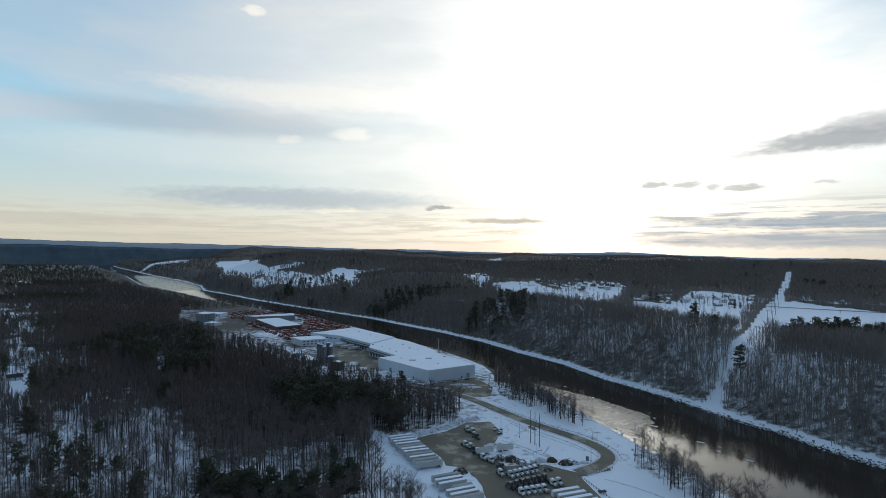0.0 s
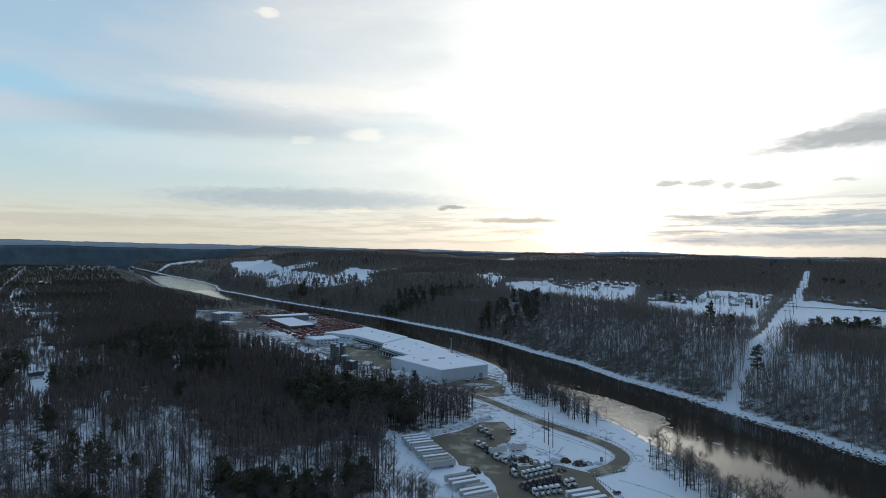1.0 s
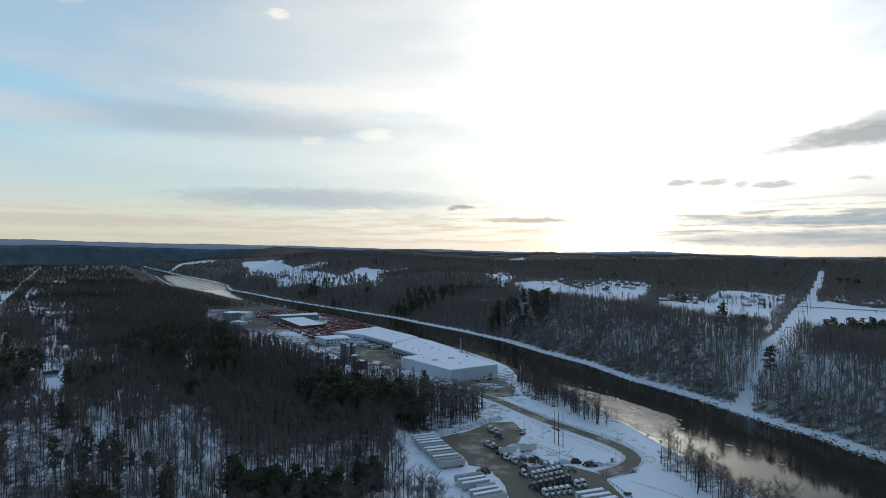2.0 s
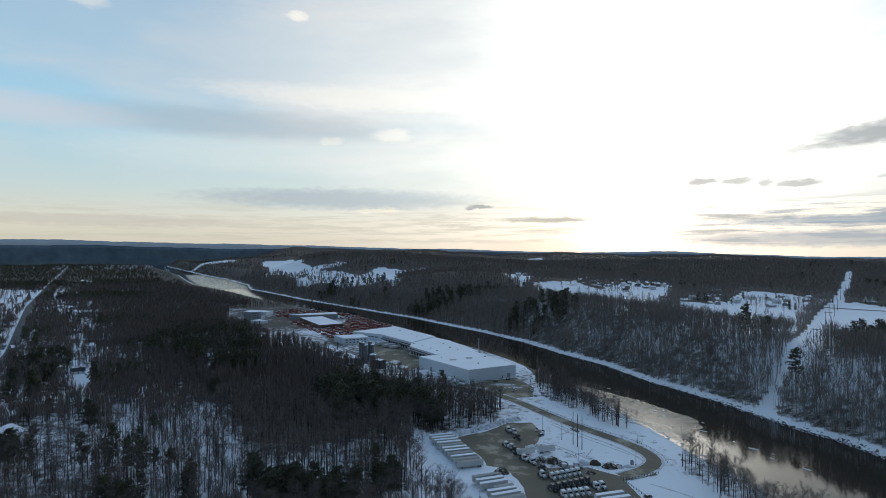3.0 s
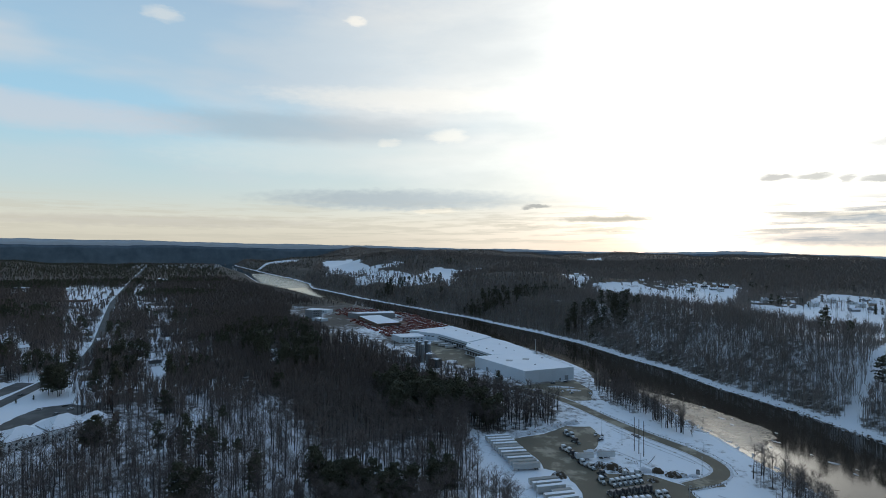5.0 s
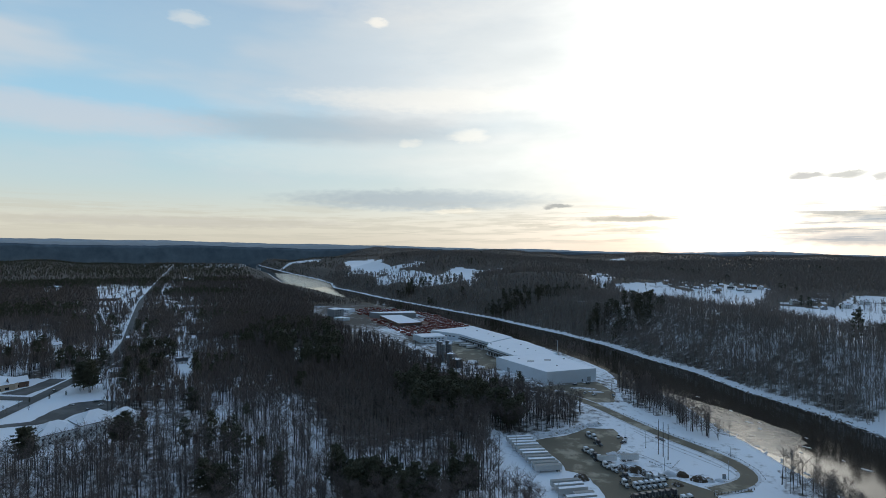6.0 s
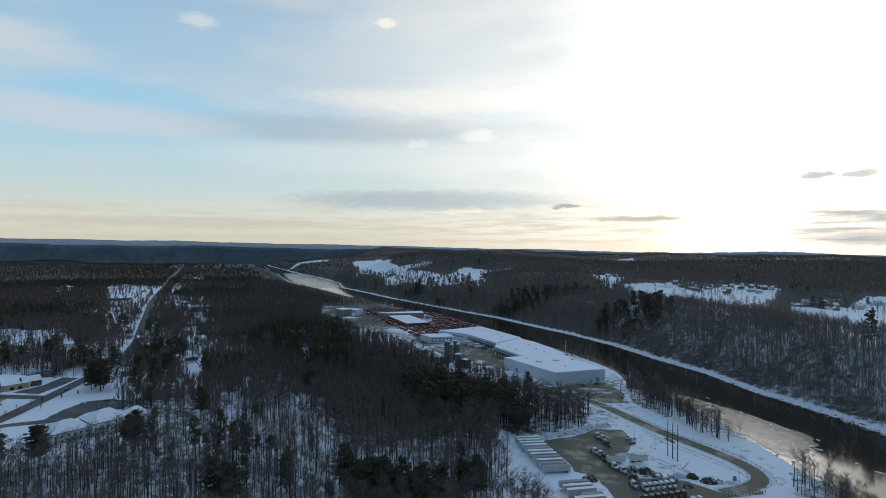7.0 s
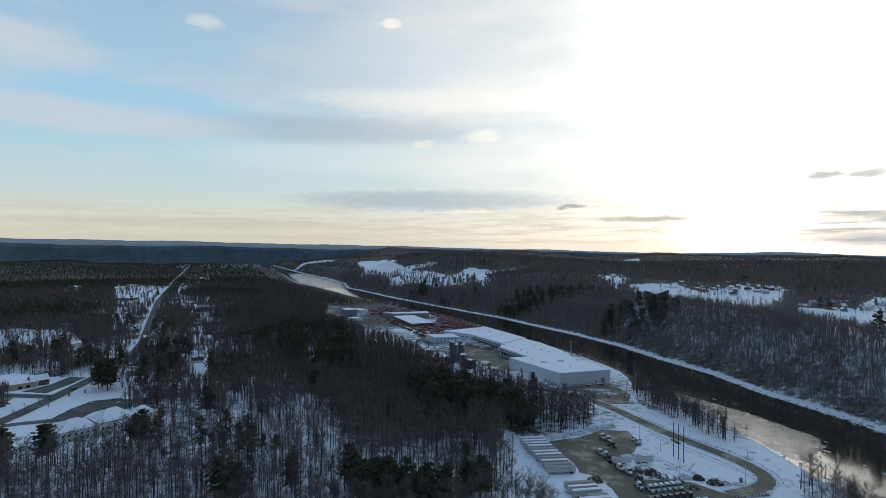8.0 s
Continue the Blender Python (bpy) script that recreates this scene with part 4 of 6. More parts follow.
def rod(p, q, r0, r1=None, sides=8, bm=None):
    """A round bar from p to q."""
    bm = bm or bmesh.new()
    p, q = Vector(p), Vector(q)
    r1 = r0 if r1 is None else r1
    d = q - p
    turn = d.to_track_quat("Z", "Y").to_matrix()
    rings = []
    for o, r in ((p, r0), (q, r1)):
        rings.append([bm.verts.new(o + turn @ Vector((r * math.cos(2 * math.pi * k / sides), r * math.sin(2 * math.pi * k / sides), 0))) for k in range(sides)])
    for k in range(sides):
        bm.faces.new((rings[0][k], rings[0][(k + 1) % sides], rings[1][(k + 1) % sides], rings[1][k]))
    bm.faces.new(rings[0][::-1])
    bm.faces.new(rings[1])
    return bm


def shrink(poly, d):
    cx, cy = sum(p[0] for p in poly) / len(poly), sum(p[1] for p in poly) / len(poly)
    out = []
    for x, y in poly:
        r = math.hypot(x - cx, y - cy)
        out.append((x + (cx - x) / r * d, y + (cy - y) / r * d))
    return out


def side_panel(a, b, t0, t1, z0, z1, out=0.06, deep=0.05):
    """A flat panel set proud of the wall that runs from a to b, outside to its right."""
    ax, ay, bx, by = *a, *b
    ln = math.hypot(bx - ax, by - ay)
    ux, uy = (bx - ax) / ln, (by - ay) / ln
    nx, ny = uy, -ux
    p, q = (ax + ux * t0, ay + uy * t0), (ax + ux * t1, ay + uy * t1)
    return prism([(p[0] - nx * deep, p[1] - ny * deep), (q[0] - nx * deep, q[1] - ny * deep), (q[0] + nx * out, q[1] + ny * out), (p[0] + nx * out, p[1] + ny * out)], z0, z1)


def clad_wall(a, b, z0, z1, pitch=1.2, deep=0.07, bm=None):
    """Ribbed sheet-metal skin along a wall from a to b."""
    bm = bm or bmesh.new()
    ax, ay, bx, by = *a, *b
    ln = math.hypot(bx - ax, by - ay)
    ux, uy = (bx - ax) / ln, (by - ay) / ln
    nx, ny = uy, -ux
    n = max(2, int(ln / pitch))
    row = []
    for k in range(n):
        for f, o in ((0.0, 0.02), (0.78, 0.02), (0.82, deep), (0.96, deep)):
            t = (k + f) * ln / n
            row.append((ax + ux * t + nx * o, ay + uy * t + ny * o))
    row.append((bx + nx * 0.02, by + ny * 0.02))
    vs = [(bm.verts.new((x, y, z0)), bm.verts.new((x, y, z1))) for x, y in row]
    for (a0, a1), (b0, b1) in zip(vs[:-1], vs[1:]):
        bm.faces.new((a0, b0, b1, a1))
    return bm


def flat_hall(name, poly, z1, label, category, wall, clad=(), doors=(), vents=(), parapet=0.35, group=""):
    """A flat-roofed hall: walls, a parapet coping, a snow-covered roof, ribbed cladding, doors and roof vents. poly runs anticlockwise."""
    t = thing(name, label, category, group=group)
    part("wall", prism(poly, -0.5, z1), wall, t)
    n = len(poly)
    inner = shrink(poly, 0.9)
    bm = bmesh.new()
    for i in range(n):
        prism([poly[i], poly[(i + 1) % n], inner[(i + 1) % n], inner[i]], z1, z1 + parapet, bm)
    part("parapet", bm, wall, t)
    rim = shrink(poly, 0.7)
    bm = bmesh.new()
    r0 = [bm.verts.new((x, y, z1 + 0.02)) for x, y in rim]
    r1 = [bm.verts.new((x, y, z1 + parapet + 0.06)) for x, y in shrink(poly, 1.0)]
    r2 = [bm.verts.new((x, y, z1 + parapet + 0.16)) for x, y in shrink(poly, 3.5)]
    for ra, rb in ((r0, r1), (r1, r2)):
        for i in range(n):
            bm.faces.new((ra[i], ra[(i + 1) % n], rb[(i + 1) % n], rb[i]))
    bm.faces.new(r2)
    part("roof", bm, M["roof_snow"], t, "flat roof under smooth snow")
    for i in clad:
        part("cladding", clad_wall(poly[i], poly[(i + 1) % n], 0.3, z1 + parapet - 0.05), wall, t)
    for i, t0, t1, z0, z2, m in doors:
        part("door" if z0 < 1.5 else "window", side_panel(poly[i], poly[(i + 1) % n], t0, t1, z0, z2, 0.14), m, t)
    for x, y, w, h in vents:
        part("roof_vent", box(x - w / 2, x + w / 2, y - w / 2, y + w / 2, z1 + 0.1, z1 + 0.1 + h, None, 0.08), M["metal_grey"], t)
    return t


# ---------------------------------------------------------------- factory by the river
WA = [(-14, 515.5), (33, 543), (-12, 612), (-70, 576)]
flat_hall("warehouse", WA, 11.5, "tall white ribbed-metal warehouse with a snow-covered flat roof", "warehouse", M["metal_white"], (0, 1, 3),
          [(0, 38, 39.2, 0.0, 2.2, M["metal_dark"]), (0, 44, 48, 0.0, 4.2, M["metal_grey"]), (3, 60, 61.2, 0.0, 2.2, M["metal_dark"]), (3, 20, 24, 0.0, 4.4, M["metal_grey"])],
          [(-32, 561, 7.0, 0.55), (-15, 571, 7.0, 0.55), (-5, 545, 1.6, 1.1), (2, 580, 2.2, 1.2), (-45, 572, 1.5, 0.9)])
WB = [(-90, 646), (-53, 598), (-14, 613), (-5, 622), (-44, 690), (-66, 714), (-91, 668)]
flat_hall("warehouse", WB, 9.6, "low white factory hall with loading docks and snowy roof", "warehouse", M["metal_white"], (0,),
          [(0, 4 + 6.5 * k, 7.6 + 6.5 * k, 0.9, 4.6, M["metal_dark"]) for k in range(8)],
          [(-87, 662, 1.8, 1.0), (-74, 648, 1.5, 0.9), (-63, 633, 1.8, 1.0), (-54, 619, 1.8, 1.0), (-40, 640, 2.4, 1.2), (-50, 665, 2.0, 1.0), (-30, 628, 1.4, 0.9)])
WC = [(-187, 751), (-140, 727), (-91, 669), (-65, 718), (-134, 806)]
flat_hall("warehouse", WC, 10.2, "long white factory wing with a row of loading docks", "warehouse", M["metal_white"], (0, 1),
          [(1, 6 + 6.2 * k, 9.6 + 6.2 * k, 0.9, 4.6, M["metal_dark"]) for k in range(10)] + [(0, 6 + 7 * k, 10 + 7 * k, 5.4, 6.8, M["glass"]) for k in range(6)],
          [(-120, 760, 2.2, 1.0), (-100, 735, 1.6, 0.9), (-140, 775, 1.8, 1.0), (-90, 715, 1.6, 0.9)])
for a, b, lo in ((WB[0], WB[1], 5.2), (WC[1], WC[2], 5.2)):
    t = thing("dock_canopy", "dark steel canopy along loading docks", "canopy", group="canopies over the docks")
    part("roof", side_panel(a, b, 1.0, math.dist(a, b) - 1.0, lo, lo + 0.45, 3.2), M["metal_dark"], t)
    part("fascia", side_panel(a, b, 1.0, math.dist(a, b) - 1.0, lo + 1.6, lo + 2.5, 0.16), M["metal_dark"], t)
    for k in range(int(math.dist(a, b) / 12)):
        ux, uy = (b[0] - a[0]) / math.dist(a, b), (b[1] - a[1]) / math.dist(a, b)
        px, py = a[0] + ux * (4 + 12 * k) + uy * 2.9, a[1] + uy * (4 + 12 * k) - ux * 2.9
        part("post", rod((px, py, 0), (px, py, lo), 0.12), M["metal_dark"], t)
flat_hall("office_building", [(-207, 726), (-188, 703), (-155, 716), (-172, 741)], 8.2, "pale two-storey factory annex with snow on its flat roof", "building", M["metal_white"], (0, 1),
          [(1, 3 + 5 * k, 5.4 + 5 * k, 2.0 + 3.4 * j, 3.4 + 3.4 * j, M["glass"]) for k in range(6) for j in range(2)])
flat_hall("utility_building", [(-178, 612), (-158, 588), (-139, 594), (-158, 622)], 5.0, "low grey plant building with a snowy flat roof", "building", M["metal_grey"], (0, 1),
          [(1, 2, 5.5, 0.0, 3.6, M["metal_dark"])])
flat_hall("utility_building", [(-119, 566), (-110, 562), (-106, 569), (-115, 574)], 9.0, "dark square plant tower beside the silos", "building", M["metal_dark"], (0,))


def silo(x, y, r, h, label):
    t = thing("silo", label, "silo", pose(x, y, 0), "silos beside the factory")
    part("shell", rod((0, 0, 0.0), (0, 0, h), r, r, 20), M["silo"], t)
    part("cone_roof", rod((0, 0, h), (0, 0, h + r * 0.35), r * 1.02, r * 0.25, 20), M["roof_snow"], t, "snow-dusted cone roof")
    for k in range(1, int(h / 3)):
        part("hoop", rod((0, 0, 3 * k), (0, 0, 3 * k + 0.14), r + 0.05, r + 0.05, 20), M["metal_grey"], t)
    bm = bmesh.new()
    for s in (-0.25, 0.25):
        rod((s, -r - 0.3, 0.2), (s, -r - 0.3, h + 0.8), 0.04, None, 4, bm)
    for k in range(int(h / 0.6)):
        rod((-0.25, -r - 0.3, 0.5 + 0.6 * k), (0.25, -r - 0.3, 0.5 + 0.6 * k), 0.03, None, 4, bm)
    part("ladder", bm, M["metal_dark"], t)


for x, y, r, h in ((-141, 602, 2.1, 22), (-137, 598, 2.1, 22), (-133, 594, 2.1, 20), (-130, 602, 2.3, 23), (-126, 597, 2.3, 20), (-121, 574, 3.6, 13.5)):
    silo(x, y, r, h, "tall grey steel silo with a cone top" if h > 15 else "squat grey steel silo with a cone top")
silo(-168, 606, 4.6, 10.5, "wide pale storage tank on a plant roof")
for x, y, h in ((-171, 612, 19), (-160, 600, 14), (-156, 596, 12)):
    t = thing("exhaust_stack", "thin dark exhaust stack on a plant building", "stack", pose(x, y, 5.2), "exhaust stacks")
    part("pipe", rod((0, 0, 0), (0, 0, h - 5), 0.5, 0.45, 10), M["metal_dark"], t)
    part("cap", rod((0, 0, h - 5), (0, 0, h - 4.4), 0.8, 0.3, 10), M["metal_dark"], t)
t = thing("mast", "thin pale steel mast behind the warehouse", "mast", pose(-5.5, 664, 0))
part("pole", rod((0, 0, -1), (0, 0, 17), 0.7, 0.45, 10), M["galvanised"], t)
part("cap", rod((0, 0, 17), (0, 0, 17.6), 0.9, 0.9, 10), M["metal_grey"], t)

# ---------------------------------------------------------------- brick yard
flat_hall("brickworks_hall", [(-327, 925), (-262, 834), (-228, 858), (-293, 946)], 6.2, "wide brown hall with a white snowy roof in the brickyard", "factory", M["brown_wall"], (0, 1),
          [(1, 4 + 6 * k, 8 + 6 * k, 0.0, 4.0, M["metal_dark"]) for k in range(6)])
flat_hall("brickworks_hall", [(-356, 948), (-333, 938), (-268, 962), (-280, 992)], 8.6, "long grey hall with a snow-covered flat roof", "factory", M["metal_grey"], (0, 1, 2))
flat_hall("works_building", [(-434, 932), (-416, 922), (-402, 934), (-420, 946)], 15.0, "tall grey block beside the brickyard", "building", M["metal_grey"], (0, 1), [(1, 3 + 4 * k, 5 + 4 * k, 4.0 + 4 * j, 5.6 + 4 * j, M["glass"]) for k in range(3) for j in range(3)])
flat_hall("works_building", [(-404, 896), (-383, 886), (-374, 898), (-396, 910)], 4.4, "low pale shed with snow on its flat roof", "shed", M["metal_white"], (0,))
flat_hall("works_building", [(-470, 1010), (-420, 1000), (-415, 1022), (-466, 1034)], 6.0, "long pale shed with windows near the river", "shed", M["metal_white"], (0,), [(0, 2 + 4 * k, 4 + 4 * k, 1.8, 4.2, M["glass"]) for k in range(11)])


def brick_stack(ln, wd, h, snow):
    t = thing("brick_stack", "stacked pallets of red brick with snow on top", "brick stack", group="brick stacks in the yard")
    bm = bmesh.new()
    n = int(ln / 1.3)
    line = [(0.0, 0.14)]
    for k in range(n):
        top = h * (0.8 + 0.2 * ((k * 7) % 3) / 2)
        line += [(k * 1.3 + 0.01, top), (k * 1.3 + 1.18, top), (k * 1.3 + 1.2, top * 0.55), (k * 1.3 + 1.28, top * 0.55)]
    line.append((n * 1.3, 0.14))
    a, b = [bm.verts.new((x, 0, z)) for x, z in line], [bm.verts.new((x, wd, z)) for x, z in line]
    bm.faces.new(a)
    bm.faces.new(b[::-1])
    for i in range(len(line)):
        j = (i + 1) % len(line)
        bm.faces.new((a[i], b[i], b[j], a[j]))
    part("bricks", bm, M["brick_red"], t)
    bm = bmesh.new()
    for s in (0.1, wd / 2, wd - 0.2):
        box(0, n * 1.3, s, s + 0.1, 0, 0.14, bm)
    part("pallet", bm, M["pole_wood"], t)
    if snow:
        bm = bmesh.new()
        for k in range(n):
            if (k * 5 + n) % 4 < snow:
                top = h * (0.8 + 0.2 * ((k * 7) % 3) / 2)
                box(k * 1.3 + 0.05, k * 1.3 + 1.12, 0.05, wd - 0.05, top, top + 0.13, bm)
        part("snow_cap", bm, M["roof_snow"], t)
    return t


kinds = [brick_stack(6.5, 2.4, 2.6, 2), brick_stack(9.1, 2.4, 2.9, 3), brick_stack(5.2, 2.4, 2.2, 1), brick_stack(7.8, 2.4, 3.4, 2)]
rr = random.Random(5)
spots = []
RED = [(-440, 1095), (-400, 990), (-352, 930), (-300, 850), (-225, 745), (-200, 770), (-150, 862), (-262, 1035)]
ROW = Vector((-0.80, -0.60))
for i in range(-30, 31):
    for j in range(-26, 27):
        c = Vector((-290, 905)) + ROW * (j * 12 + rr.uniform(-1, 1)) + Vector((-ROW.y, ROW.x)) * (i * 6.8 + rr.uniform(-0.5, 0.5))
        hall = inside(np.array([c.x]), np.array([c.y]), [(-362, 948), (-330, 918), (-262, 826), (-215, 858), (-262, 965), (-278, 1000)])[0]
        if inside(np.array([c.x]), np.array([c.y]), RED)[0] and not hall and rr.random() < 0.86:
            spots.append(c)
spots = rr.sample(spots, min(300, len(spots)))
for k, c in enumerate(spots):
    m = pose(c.x, c.y, height(c.x, c.y), 0, 0, 37 + rr.uniform(-3, 3) + (90 if rr.random() < 0.08 else 0))
    if k < 4:
        kinds[k].matrix_basis = m
    else:
        copy_thing(kinds[rr.randrange(4)], m)
sheet("yard", RED, 0.06, M["brick_dust"], "muddy brickyard ground with tracks", "yard")


# ---------------------------------------------------------------- vehicles
def wheel_at(t, x, y, r=0.5, w=0.32):
    wh = part("wheel", rod((0, -w / 2, 0), (0, w / 2, 0), r, r, 14), M["rubber"], t, "", pose(x, y, r))
    part("rim", rod((0, -w / 2 - 0.015, 0), (0, w / 2 + 0.015, 0), r * 0.55, r * 0.55, 10), M["galvanised"], wh)


def tractor(paint="truck_white", snow=True):
    """A long-nosed road tractor, nose to +x."""
    t = thing("semi_truck", "white long-nosed semi tractor parked on gravel" if snow else "dark long-nosed semi tractor parked on gravel", "truck", group="semi tractors in the yard")
    part("chassis", box(-3.9, 3.2, -0.45, 0.45, 0.75, 1.05), M["metal_dark"], t)
    bm = prism([(1.3, -0.8), (3.3, -0.62), (3.3, 0.62), (1.3, 0.8)], 1.0, 2.0)
    for v in bm.verts:
        if v.co.z > 1.5 and v.co.x > 2:
            v.co.z = 1.75
    bmesh.ops.bevel(bm, geom=bm.edges[:], offset=0.12, segments=2, affect="EDGES")
    part("hood", bm, M[paint], t)
    bm = box(-1.7, 1.35, -1.2, 1.2, 1.05, 3.5)
    for v in bm.verts:
        if v.co.z > 3:
            v.co.x = 0.75 if v.co.x > 0 else -1.65
            v.co.y *= 0.9
    bmesh.ops.bevel(bm, geom=bm.edges[:], offset=0.14, segments=2, affect="EDGES")
    part("cab", bm, M[paint], t)
    bm = bmesh.new()
    v = [bm.verts.new(q) for q in ((1.30, -0.98, 2.15), (1.30, 0.98, 2.15), (1.02, 0.92, 2.95), (1.02, -0.92, 2.95), (1.37, -0.98, 2.15), (1.37, 0.98, 2.15), (1.09, 0.92, 2.95), (1.09, -0.92, 2.95))]
    for f in ((0, 1, 2, 3), (7, 6, 5, 4), (0, 4, 5, 1), (1, 5, 6, 2), (2, 6, 7, 3), (3, 7, 4, 0)):
        bm.faces.new([v[i] for i in f])
    part("windshield", bm, M["glass"], t)
    for s in (-1, 1):
        part("side_window", box(0.15, 0.85, 1.13 * s - 0.05, 1.13 * s + 0.05, 2.15, 2.8), M["glass"], t)
        part("fuel_tank", rod((-1.2, 0.95 * s, 0.72), (0.6, 0.95 * s, 0.72), 0.32, None, 12), M["galvanised"], t)
        part("fender", box(2.0, 3.15, 0.62 * s - 0.0 if s > 0 else -1.15, 1.15 if s > 0 else -0.62, 0.95, 1.2, None, 0.08), M[paint], t)
        part("exhaust_pipe", rod((-1.85, 0.9 * s, 1.0), (-1.85, 0.9 * s, 3.7), 0.09, None, 8), M["galvanised"], t)
        part("mirror", box(1.2, 1.3, 1.3 * s - 0.12, 1.3 * s + 0.12, 2.1, 2.7), M["metal_dark"], t)
        part("headlight", box(3.2, 3.3, 0.78 * s - 0.14, 0.78 * s + 0.14, 1.2, 1.45), M["galvanised"], t)
        wheel_at(t, 2.5, 0.98 * s)
        wheel_at(t, -2.2, 0.9 * s, 0.5, 0.6)
        wheel_at(t, -3.4, 0.9 * s, 0.5, 0.6)
    part("grille", box(3.26, 3.36, -0.42, 0.42, 1.05, 1.72), M["galvanised"], t)
    part("bumper", box(3.2, 3.5, -1.15, 1.15, 0.45, 0.85, None, 0.05), M["galvanised"], t)
    part("fifth_wheel", rod((-2.8, 0, 1.05), (-2.8, 0, 1.25), 0.5, 0.5, 12), M["metal_dark"], t)
    if snow:
        part("snow_cap", box(-1.5, 0.6, -0.95, 0.95, 3.48, 3.6, None, 0.05), M["roof_snow"], t)
    return t


def trailer(ln=16.2, snow=True, side="trailer_side"):
    t = thing("semi_trailer", "long white box trailer with snow on its roof" if snow else "long pale box trailer with a bare roof", "trailer", group="box trailers in the yard")
    h = ln / 2
    part("body", box(-h, h, -1.3, 1.3, 1.15, 4.05, None, 0.06), M[side], t)
    bm = bmesh.new()
    for k in range(int(ln / 1.2)):
        for s in (-1, 1):
            box(-h + 0.5 + 1.2 * k, -h + 0.58 + 1.2 * k, 1.3 * s - 0.03, 1.3 * s + 0.03, 1.25, 3.95, bm)
    part("rib", bm, M[side], t)
    if snow:
        part("snow_cap", box(-h + 0.1, h - 0.1, -1.2, 1.2, 4.06, 4.2, None, 0.05), M["roof_snow"], t)
    else:
        part("roof", box(-h + 0.1, h - 0.1, -1.25, 1.25, 4.06, 4.1), M["concrete"], t)
    for s in (-1, 1):
        part("rear_door", box(-h - 0.05, -h + 0.02, 0.04 if s > 0 else -1.25, 1.25 if s > 0 else -0.04, 1.25, 3.95), M["metal_white"], t)
        part("landing_leg", box(h - 3.4, h - 3.15, 0.8 * s - 0.1, 0.8 * s + 0.1, 0, 1.15), M["metal_dark"], t)
        wheel_at(t, -h + 1.6, 0.95 * s, 0.5, 0.55)
        wheel_at(t, -h + 2.9, 0.95 * s, 0.5, 0.55)
    part("underride_guard", box(-h - 0.02, -h + 0.1, -1.1, 1.1, 0.5, 0.62), M["metal_dark"], t)
    part("side_skirt", box(-h + 4, h - 4, -1.28, -1.22, 0.6, 1.15), M["metal_dark"], t)
    return t


def car(paint, label, tall=False):
    t = thing("car" if not tall else "pickup_truck", label, "car" if not tall else "pickup", group="parked cars")
    bm = box(-2.3, 2.3, -0.9, 0.9, 0.35, 0.95, None, 0.12)
    part("body", bm, M[paint], t)
    bm = box(-1.5 if not tall else -0.4, 0.9, -0.8, 0.8, 0.93, 1.5 if not tall else 1.8)
    for v in bm.verts:
        if v.co.z > 1.2:
            v.co.x *= 0.72
            v.co.y *= 0.86
    part("cabin", bm, [M["glass"]], t)
    part("roof", box(-0.9 if not tall else -0.25, 0.55, -0.66, 0.66, 1.5 if not tall else 1.8, 1.58 if not tall else 1.88), M["roof_snow"], t, "snow-dusted roof")
    for s in (-1, 1):
        for x in (-1.45, 1.45):
            wheel_at(t, x, 0.82 * s, 0.34, 0.24)
    return t


TR0, TR1 = trailer(), trailer(snow=False)
TR2 = trailer(11.0, False, "truck_white")
TK, TD = tractor(), tractor("truck_dark", False)
ax = math.degrees(math.atan2(5.4, 15.0))
placed = []
for k in range(11):
    f = k / 10
    placed.append((-28.5 + 20.6 * f, 358 - 43.5 * f, ax + 180 + rr.uniform(-1, 1), TR0 if k in (0, 1, 2, 3, 5, 6, 8) else TR1))
for k in range(7):
    placed.append((1.6 + 2.0 * k + (3.5 if k == 3 else 0), 296 - 4.2 * k, ax + 183 + rr.uniform(-1, 1), TR2 if k == 3 else (TR1 if k % 3 == 0 else TR0)))
for k in range(4):
    placed.append((65 + 2.2 * k, 278.5 - 4.3 * k, ax + rr.uniform(-1, 1), TR0))
placed += [(27.0, 336.0, 17, TR2), (40.0, 341.0, 12, TR2)]
for d in (14, 20.5, 33, 39, 52):
    placed.append((-140 + 0.645 * d - 0.763 * 10.2, 727 - 0.763 * d - 0.645 * 10.2, -139.8 + rr.uniform(-1, 1), TR0 if d != 33 else TR1))
used = set()
for x, y, a, proto in placed:
    m = pose(x, y, 0.11, 0, 0, a)
    if proto not in used:
        proto.matrix_basis = m
        used.add(proto)
    else:
        copy_thing(proto, m)
trucks = [(39 + 3.06 * k, 302 + 1.56 * k, -63) for k in range(6)] + [(42 + 3.2 * k, 280.5 + 1.1 * k, -68) for k in range(5)]
trucks += [(37 + 3.4 * k, 288.5 + 1.75 * k, 115) for k in range(7)]
trucks += [(18, 378, -70), (21.5, 374, -66), (23.5, 363.5, -50), (15.2, 349, -60), (18.5, 345, -62), (20.3, 340.5, -55), (22.8, 337, 15), (25.2, 327.5, -55), (29.6, 323, -60),
           (33.6, 304.5, -68), (55, 318, 25), (61, 291.5, -65), (64.4, 293, -65), (35, 313.5, -60), (48, 316, 40), (51.5, 314.5, 20), (-6.2, 321.2, 20)]
used = set()
for k, (x, y, a) in enumerate(trucks):
    m = pose(x, y, 0.11, 0, 0, a + rr.uniform(-3, 3))
    proto = TD if 11 <= k < 18 or k in (20, 23, 31) else TK
    if proto not in used:
        proto.matrix_basis = m
        used.add(proto)
    else:
        copy_thing(proto, m)
car_dark, car_white = car("metal_dark", "dark parked car with snow on its roof"), car("truck_white", "white parked car with snow on its roof")
